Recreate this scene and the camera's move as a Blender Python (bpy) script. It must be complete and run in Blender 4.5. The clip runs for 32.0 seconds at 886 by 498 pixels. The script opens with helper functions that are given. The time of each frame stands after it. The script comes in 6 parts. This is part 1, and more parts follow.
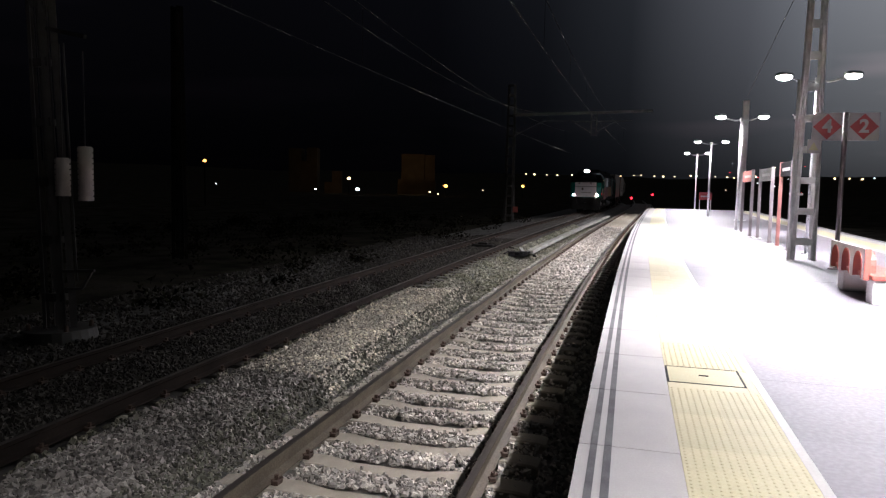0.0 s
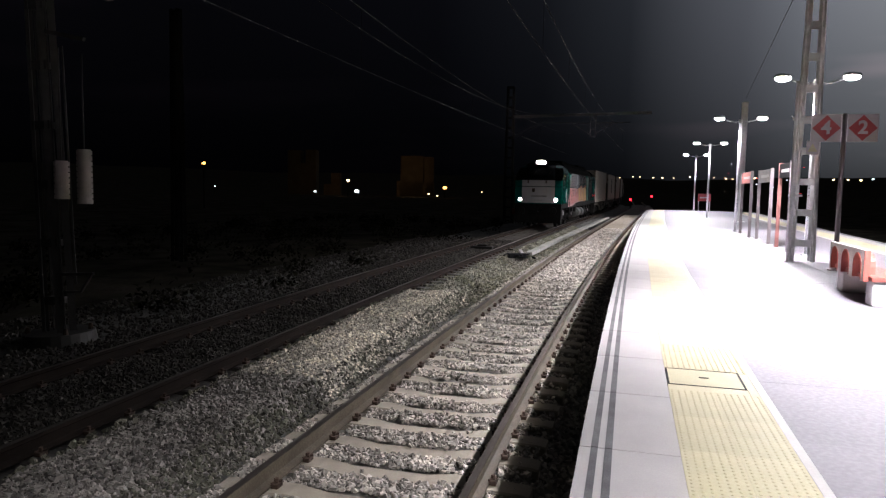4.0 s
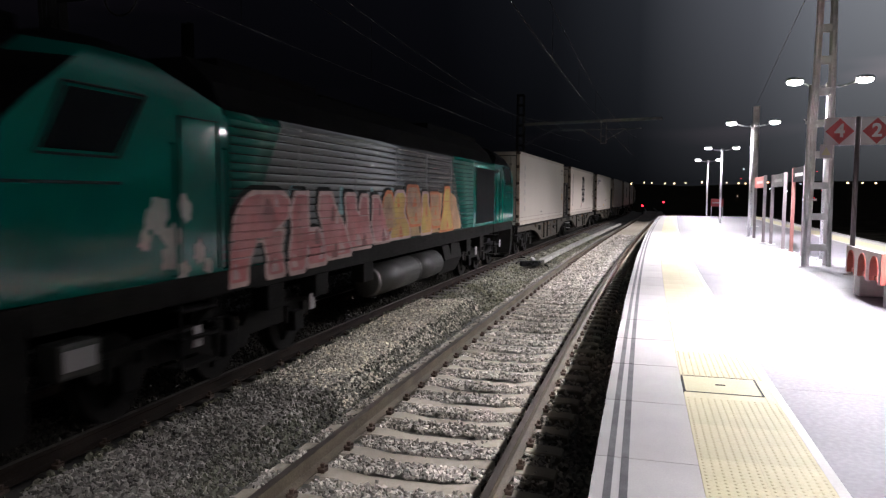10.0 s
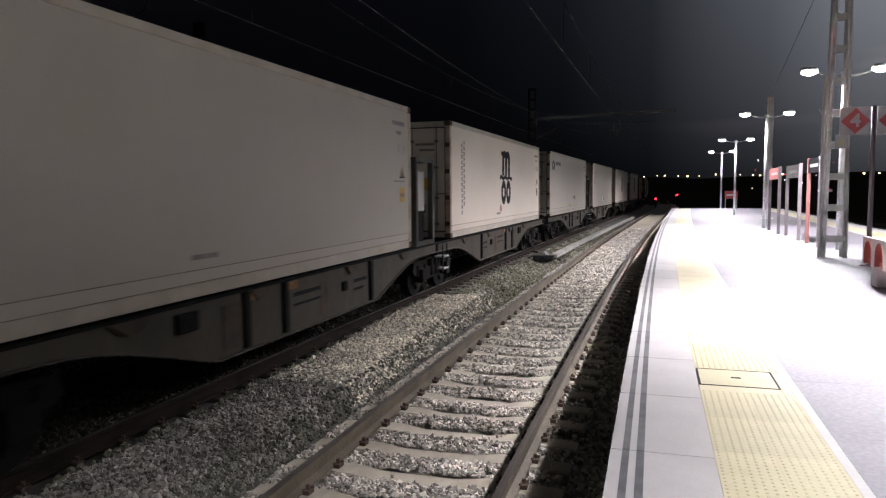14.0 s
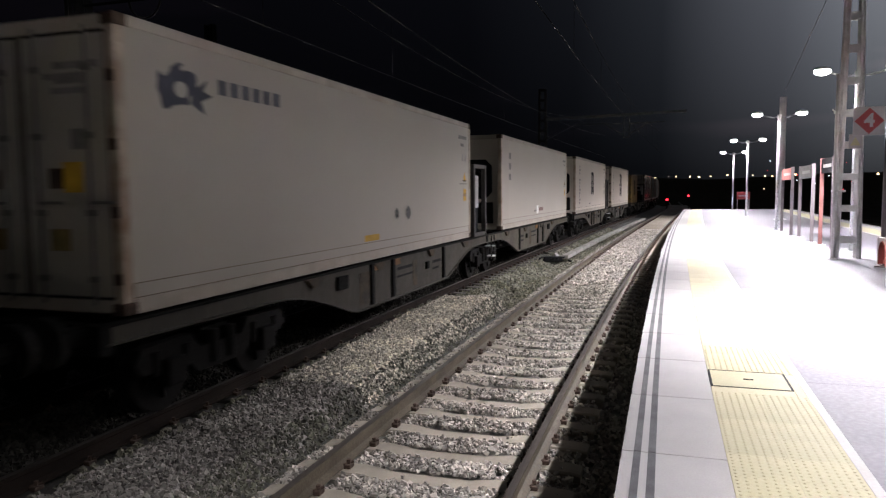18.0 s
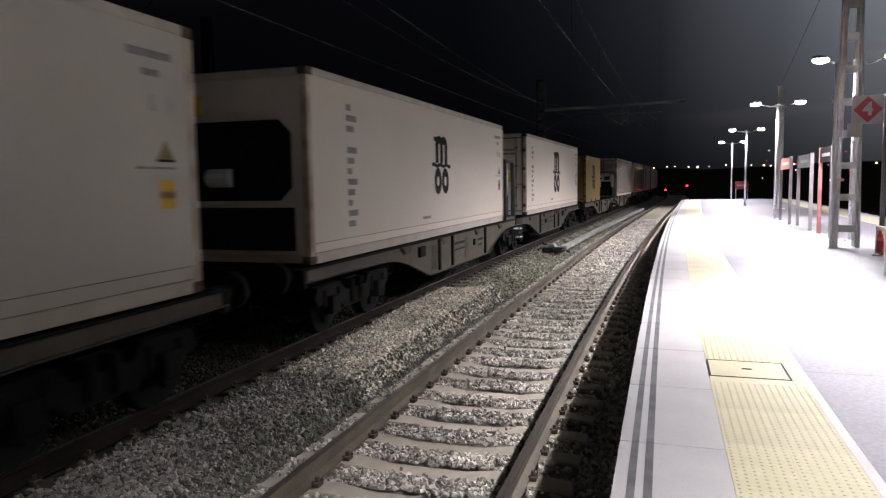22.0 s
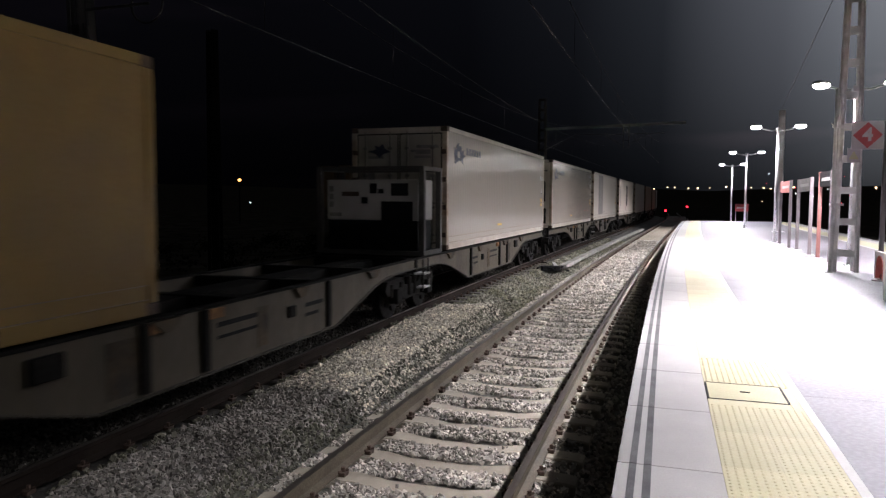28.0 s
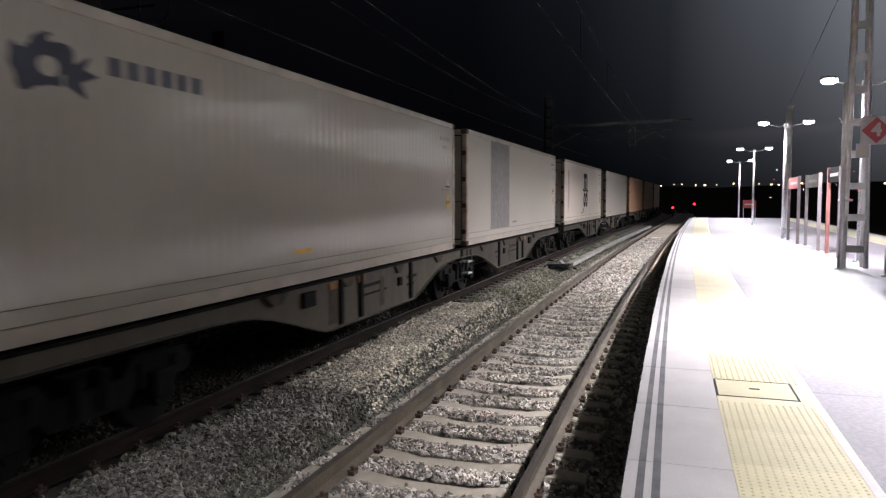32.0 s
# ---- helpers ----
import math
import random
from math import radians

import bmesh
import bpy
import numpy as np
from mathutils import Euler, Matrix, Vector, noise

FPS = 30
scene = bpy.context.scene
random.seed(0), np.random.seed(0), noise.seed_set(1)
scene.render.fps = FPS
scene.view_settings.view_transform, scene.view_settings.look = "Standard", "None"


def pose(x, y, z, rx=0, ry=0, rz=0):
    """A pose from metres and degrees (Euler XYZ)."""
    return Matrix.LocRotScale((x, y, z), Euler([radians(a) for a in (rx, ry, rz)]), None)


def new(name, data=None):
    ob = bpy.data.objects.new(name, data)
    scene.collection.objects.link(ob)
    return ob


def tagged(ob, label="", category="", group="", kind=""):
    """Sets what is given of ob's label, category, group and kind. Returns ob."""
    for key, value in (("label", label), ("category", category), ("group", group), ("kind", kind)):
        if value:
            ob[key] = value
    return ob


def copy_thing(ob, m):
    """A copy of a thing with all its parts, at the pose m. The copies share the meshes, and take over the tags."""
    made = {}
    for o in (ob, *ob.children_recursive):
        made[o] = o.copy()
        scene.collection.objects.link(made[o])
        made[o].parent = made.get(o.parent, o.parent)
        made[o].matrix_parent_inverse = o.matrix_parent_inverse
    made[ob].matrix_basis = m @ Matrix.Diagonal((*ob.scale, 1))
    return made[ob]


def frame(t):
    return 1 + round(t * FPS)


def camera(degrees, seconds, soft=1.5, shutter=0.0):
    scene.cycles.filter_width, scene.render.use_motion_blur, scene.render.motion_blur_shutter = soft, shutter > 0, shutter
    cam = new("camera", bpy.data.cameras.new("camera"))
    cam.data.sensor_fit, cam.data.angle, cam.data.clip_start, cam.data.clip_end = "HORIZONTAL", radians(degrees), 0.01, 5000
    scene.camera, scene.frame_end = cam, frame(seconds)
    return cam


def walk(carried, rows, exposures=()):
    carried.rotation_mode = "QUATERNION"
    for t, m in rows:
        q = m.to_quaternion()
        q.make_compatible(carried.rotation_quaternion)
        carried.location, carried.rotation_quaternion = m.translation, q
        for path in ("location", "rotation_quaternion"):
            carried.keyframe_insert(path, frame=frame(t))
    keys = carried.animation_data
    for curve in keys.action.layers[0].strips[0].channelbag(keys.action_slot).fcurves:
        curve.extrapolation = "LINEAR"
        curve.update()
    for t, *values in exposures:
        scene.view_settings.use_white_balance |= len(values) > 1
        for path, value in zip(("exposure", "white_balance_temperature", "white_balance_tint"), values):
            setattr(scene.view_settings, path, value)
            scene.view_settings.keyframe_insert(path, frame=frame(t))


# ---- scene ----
cam = camera(64.27, 32.0, soft=1.3, shutter=0.5)
PATH = [
    (0, 0.011, 0.006, 2.363, 14.43, -5.21, -1.17), (0.5, 0.013, 0.007, 2.368, 14.40, -5.06, -1.26), (1, 0.011, -0.005, 2.368, 14.38, -4.91, -1.47),
    (1.5, 0.011, -0.000, 2.369, 14.37, -4.93, -1.47), (2, 0.015, 0.016, 2.363, 14.33, -4.70, -1.29), (2.5, 0.013, 0.013, 2.368, 14.27, -4.65, -1.12),
    (3, 0.008, 0.002, 2.371, 14.26, -4.87, -1.14), (3.5, 0.006, 0.014, 2.369, 14.34, -5.07, -1.10), (5.5, 0.002, -0.002, 2.369, 14.39, -4.92, -0.87),
    (6, 0.000, -0.000, 2.368, 14.60, -4.71, -0.84), (6.5, -0.000, 0.003, 2.374, 14.60, -4.61, -0.89), (7, 0.001, 0.009, 2.370, 14.77, -4.59, -0.87),
    (7.5, 0.004, 0.013, 2.369, 14.82, -4.58, -0.71), (8, 0.002, 0.013, 2.368, 14.72, -4.49, -0.60), (8.5, 0.003, 0.014, 2.368, 14.72, -4.53, -0.54),
    (9, 0.006, 0.010, 2.373, 14.91, -4.63, -0.45), (9.5, 0.006, 0.030, 2.367, 15.16, -4.55, -0.45), (10, -0.001, 0.013, 2.374, 15.25, -4.38, -0.29),
    (10.5, -0.002, 0.000, 2.374, 15.15, -5.07, -0.27), (11, 0.001, 0.021, 2.367, 15.24, -4.99, -0.06), (11.5, 0.002, 0.017, 2.368, 15.36, -4.64, -0.06),
    (12, -0.004, 0.013, 2.370, 15.68, -4.41, 0.04), (12.5, -0.005, 0.014, 2.368, 16.06, -4.35, 0.01),
    (13, -0.000, 0.010, 2.370, 15.74, -4.23, 0.10), (13.5, 0.001, 0.023, 2.366, 15.69, -4.60, 0.17), (14, -0.001, 0.007, 2.371, 16.22, -4.74, 0.40),
    (14.5, -0.007, 0.028, 2.364, 16.34, -4.79, 0.36), (16.5, -0.006, 0.020, 2.363, 17.33, -4.35, 0.60), (17, -0.011, 0.019, 2.364, 17.12, -4.58, 0.36),
    (17.5, -0.012, 0.021, 2.362, 16.98, -4.50, 0.30), (18, -0.002, 0.011, 2.366, 17.05, -4.63, 0.49), (18.5, 0.000, 0.021, 2.363, 17.36, -4.76, 0.62),
    (19, -0.002, 0.013, 2.367, 17.43, -4.78, 0.56), (19.5, -0.001, 0.017, 2.365, 17.40, -4.86, 0.57), (20, 0.001, 0.030, 2.366, 17.27, -4.93, 0.36),
    (20.5, -0.003, 0.026, 2.367, 17.14, -4.95, 0.66), (21, -0.003, 0.018, 2.362, 16.87, -5.09, 0.73), (21.5, 0.000, 0.027, 2.365, 16.91, -5.11, 0.92),
    (22, 0.005, 0.034, 2.362, 16.93, -5.31, 0.84), (22.5, 0.009, 0.035, 2.363, 16.87, -5.20, 0.70), (23, 0.009, 0.040, 2.360, 16.94, -5.07, 0.46),
    (23.5, 0.002, 0.023, 2.363, 16.76, -4.69, 0.18), (24, -0.000, 0.027, 2.366, 16.66, -4.65, 0.02), (24.5, 0.005, 0.021, 2.365, 16.88, -4.47, 0.12),
    (25, 0.001, 0.016, 2.367, 17.17, -4.49, 0.23), (25.5, -0.001, 0.025, 2.363, 17.26, -4.51, 0.18), (27.5, -0.004, 0.027, 2.359, 17.17, -3.96, -0.19),
    (28, -0.000, 0.016, 2.370, 16.97, -3.99, -0.30), (28.5, -0.006, 0.030, 2.364, 17.07, -3.90, -0.38), (29, -0.011, 0.020, 2.362, 17.12, -3.77, -0.39),
    (29.5, -0.007, 0.025, 2.361, 17.16, -3.97, -0.27), (30, -0.004, 0.023, 2.362, 17.32, -3.85, -0.26), (30.5, -0.003, 0.016, 2.362, 17.47, -3.98, -0.31),
    (31, -0.007, 0.019, 2.364, 17.54, -4.09, -0.11), (31.5, -0.007, 0.032, 2.359, 17.57, -4.15, -0.06), (32, -0.005, 0.009, 2.369, 17.49, -4.09, 0.14),
]


def camera_rows():
    return [(t, pose(x, y, z, 90 + pitch, roll, yaw)) for t, x, y, z, yaw, pitch, roll in PATH]


walk(cam, camera_rows())

# ---- light: night sky, platform lamps, train headlights by their material ----
LAMP_POWER = 5700.0
SKY_LEVEL = 1.35


def make_world():
    w = bpy.data.worlds.new("night_sky")
    w.use_nodes = True
    n, l = w.node_tree.nodes, w.node_tree.links
    n.clear()
    out, bg = n.new("ShaderNodeOutputWorld"), n.new("ShaderNodeBackground")
    co, sep = n.new("ShaderNodeTexCoord"), n.new("ShaderNodeSeparateXYZ")
    ramp = n.new("ShaderNodeValToRGB")
    cl, mix, cr = n.new("ShaderNodeTexNoise"), n.new("ShaderNodeMix"), n.new("ShaderNodeValToRGB")
    mapp = n.new("ShaderNodeMapping")
    l.new(co.outputs["Generated"], sep.inputs[0])
    # town glow plus lamp bloom, put into the eastern sky colour; west is black
    rng = n.new("ShaderNodeMapRange")
    rng.inputs["From Min"].default_value, rng.inputs["From Max"].default_value = -0.7, 0.7
    l.new(sep.outputs["X"], rng.inputs["Value"])
    l.new(rng.outputs[0], ramp.inputs[0])
    e = ramp.color_ramp.elements
    e[0].position, e[0].color = 0.12, (0.0010, 0.0010, 0.0015, 1)
    e[1].position, e[1].color = 0.93, (0.05, 0.052, 0.056, 1)
    for p, c in ((0.32, (0.0014, 0.0015, 0.0022, 1)), (0.42, (0.0036, 0.0040, 0.0054, 1)), (0.50, (0.0105, 0.0118, 0.0150, 1)), (0.60, (0.050, 0.053, 0.063, 1)), (0.655, (0.095, 0.101, 0.116, 1)), (0.71, (0.125, 0.131, 0.146, 1)), (0.80, (0.13, 0.136, 0.15, 1))):
        ramp.color_ramp.elements.new(p).color = c
    mapp.inputs["Scale"].default_value = (1.2, 1.2, 9.0)
    l.new(co.outputs["Generated"], mapp.inputs[0])
    l.new(mapp.outputs[0], cl.inputs["Vector"])
    cl.inputs["Scale"].default_value = 2.2
    cr.color_ramp.elements[0].position, cr.color_ramp.elements[0].color = 0.52, (1, 1, 1, 1)
    cr.color_ramp.elements[1].position, cr.color_ramp.elements[1].color = 0.75, (1.7, 1.45, 1.45, 1)
    l.new(cl.outputs["Fac"], cr.inputs[0])
    mix.data_type, mix.blend_type = "RGBA", "MULTIPLY"
    mix.inputs[0].default_value = 1.0
    l.new(ramp.outputs[0], mix.inputs[6])
    l.new(cr.outputs[0], mix.inputs[7])
    l.new(mix.outputs[2], bg.inputs[0])
    # this glow and painted lamp haze brighten with height above the dark hills
    hz = n.new("ShaderNodeMapRange")
    for k, v in (("From Min", 0.02), ("From Max", 0.27), ("To Min", 0.24 * SKY_LEVEL), ("To Max", 1.40 * SKY_LEVEL)):
        hz.inputs[k].default_value = v
    l.new(sep.outputs["Z"], hz.inputs["Value"])
    # the town lies ahead, so the sky behind the platform's near end is darker
    ahead, both = n.new("ShaderNodeMapRange"), n.new("ShaderNodeMath")
    for k, v in (("From Min", -0.2), ("From Max", 0.75), ("To Min", 0.12), ("To Max", 1.0)):
        ahead.inputs[k].default_value = v
    l.new(sep.outputs["Y"], ahead.inputs["Value"])
    both.operation = "MULTIPLY"
    l.new(hz.outputs[0], both.inputs[0])
    l.new(ahead.outputs[0], both.inputs[1])
    l.new(both.outputs[0], bg.inputs[1])
    l.new(bg.outputs[0], out.inputs[0])
    scene.world = w


make_world()

# ---- the line's plan: u across from the camera's foot, s along the track, z over the rail head ----
K2, K3, S_END = 0.00084, -4.378e-6, 127.0
U1, U2, EDGE, PLAT, PLAT_END, PLAT_R = -1.99, -6.13, -0.22, 0.76, 61.5, 8.0


def bend(s):
    if s > S_END:
        return bend(S_END) + (s - S_END) * slope(S_END)
    if s < -12:
        return bend(-12) + (s + 12) * slope(-12)
    return K2 * s * s + K3 * s ** 3


def slope(s):
    s = min(max(s, -12), S_END)
    return 2 * K2 * s + 3 * K3 * s * s


def at(u, s, z):
    return Vector((u + bend(s), s, z))


def place(u, s, z, turn=0.0):
    return pose(u + bend(s), s, z, 0, 0, turn - math.degrees(math.atan(slope(s))))


# ---- materials ----
def rgba(c):
    return (c[0], c[1], c[2], 1)


def mat(name, base, rough=0.6, metal=0.0, var=0.2, scale=3.0, fine=40.0, bump=0.15, stain=None, amount=0.5, stain_scale=1.2,
        island=False, coat=0.0, stretch=(1, 1, 1), piece=0.0, spec=0.5):
    """Two scales of tone, a fine relief, and an optional stain colour."""
    m = bpy.data.materials.new(name)
    m.use_nodes = True
    n, l = m.node_tree.nodes, m.node_tree.links
    b = n["Principled BSDF"]
    b.inputs["Roughness"].default_value, b.inputs["Metallic"].default_value = rough, metal
    b.inputs["Coat Weight"].default_value = coat
    b.inputs["Specular IOR Level"].default_value = spec
    co, mp = n.new("ShaderNodeTexCoord"), n.new("ShaderNodeMapping")
    mp.inputs["Scale"].default_value = stretch
    l.new(co.outputs["Object"], mp.inputs[0])

    def noise_tex(sc, det=4.0):
        t = n.new("ShaderNodeTexNoise")
        t.inputs["Scale"].default_value, t.inputs["Detail"].default_value = sc, det
        l.new(mp.outputs[0], t.inputs["Vector"])
        return t.outputs["Fac"]

    def mixc(fac, a, c, blend="MIX"):
        x = n.new("ShaderNodeMix")
        x.data_type, x.blend_type = "RGBA", blend
        for sock, v in ((x.inputs[0], fac), (x.inputs[6], a), (x.inputs[7], c)):
            if hasattr(v, "links") or hasattr(v, "is_linked"):
                l.new(v, sock)
            else:
                sock.default_value = v
        return x.outputs[2]

    def remap(sock, lo, hi, a=0.35, c=0.65):
        r = n.new("ShaderNodeMapRange")
        r.inputs["From Min"].default_value, r.inputs["From Max"].default_value = a, c
        r.inputs["To Min"].default_value, r.inputs["To Max"].default_value = lo, hi
        l.new(sock, r.inputs["Value"])
        return r.outputs["Result"]

    big, small = noise_tex(scale), noise_tex(fine, 3.0)
    dark = tuple(v * (1 - var) for v in base)
    light = tuple(min(1, v * (1 + var)) for v in base)
    col = mixc(remap(big, 0, 1), rgba(dark), rgba(light))
    col = mixc(remap(small, 0, 0.35), col, rgba(tuple(v * (1 - var * 1.5) for v in base)))
    if stain:
        col = mixc(remap(noise_tex(stain_scale, 6.0 if amount > 0.25 else 1.5), 0, amount, 0.4, 0.75), col, rgba(stain))
    if island or piece:
        g = n.new("ShaderNodeNewGeometry") if island else n.new("ShaderNodeObjectInfo")
        lo = 0.35 if island else 1 - piece
        v = remap(g.outputs["Random Per Island" if island else "Random"], lo, 2 - lo, 0, 1)
        h = n.new("ShaderNodeHueSaturation")
        l.new(v, h.inputs["Value"])
        l.new(col, h.inputs["Color"])
        col = h.outputs["Color"]
    l.new(col, b.inputs["Base Color"])
    dr = 0.09 if fine > 5 else 0.006
    l.new(remap(small, max(0.02, rough - dr), min(1, rough + dr)), b.inputs["Roughness"])
    if bump:
        bp = n.new("ShaderNodeBump")
        bp.inputs["Strength"].default_value, bp.inputs["Distance"].default_value = bump, 0.01
        l.new(small, bp.inputs["Height"])
        l.new(bp.outputs[0], b.inputs["Normal"])
    return m


def glow(name, colour, strength):
    m = bpy.data.materials.new(name)
    m.use_nodes = True
    b = m.node_tree.nodes["Principled BSDF"]
    b.inputs["Base Color"].default_value = rgba(colour)
    b.inputs["Emission Color"].default_value = rgba(colour)
    b.inputs["Emission Strength"].default_value = strength
    return m


def glass(name, tint, rough=0.05):
    m = bpy.data.materials.new(name)
    m.use_nodes = True
    b = m.node_tree.nodes["Principled BSDF"]
    b.inputs["Base Color"].default_value = rgba(tint)
    b.inputs["Roughness"].default_value = rough
    b.inputs["Specular IOR Level"].default_value = 0.06
    return m


def ribbed(name, base, stain):
    """Glossy cladding with faint upright waves along y."""
    m = mat(name, base, 0.13, var=0.006, scale=0.5, fine=1.5, bump=0.0, stain=stain, amount=0.22, stain_scale=0.5, piece=0.05, stretch=(1, 1, 0.5))
    n, l = m.node_tree.nodes, m.node_tree.links
    co, wv, bp = n.new("ShaderNodeTexCoord"), n.new("ShaderNodeTexWave"), n.new("ShaderNodeBump")
    wv.wave_type, wv.bands_direction = "BANDS", "Y"
    wv.inputs["Scale"].default_value, wv.inputs["Distortion"].default_value = 1.6, 0.6
    bp.inputs["Strength"].default_value, bp.inputs["Distance"].default_value = 0.35, 0.012
    l.new(co.outputs["Object"], wv.inputs["Vector"])
    l.new(wv.outputs["Fac"], bp.inputs["Height"])
    l.new(bp.outputs[0], n["Principled BSDF"].inputs["Normal"])
    return m


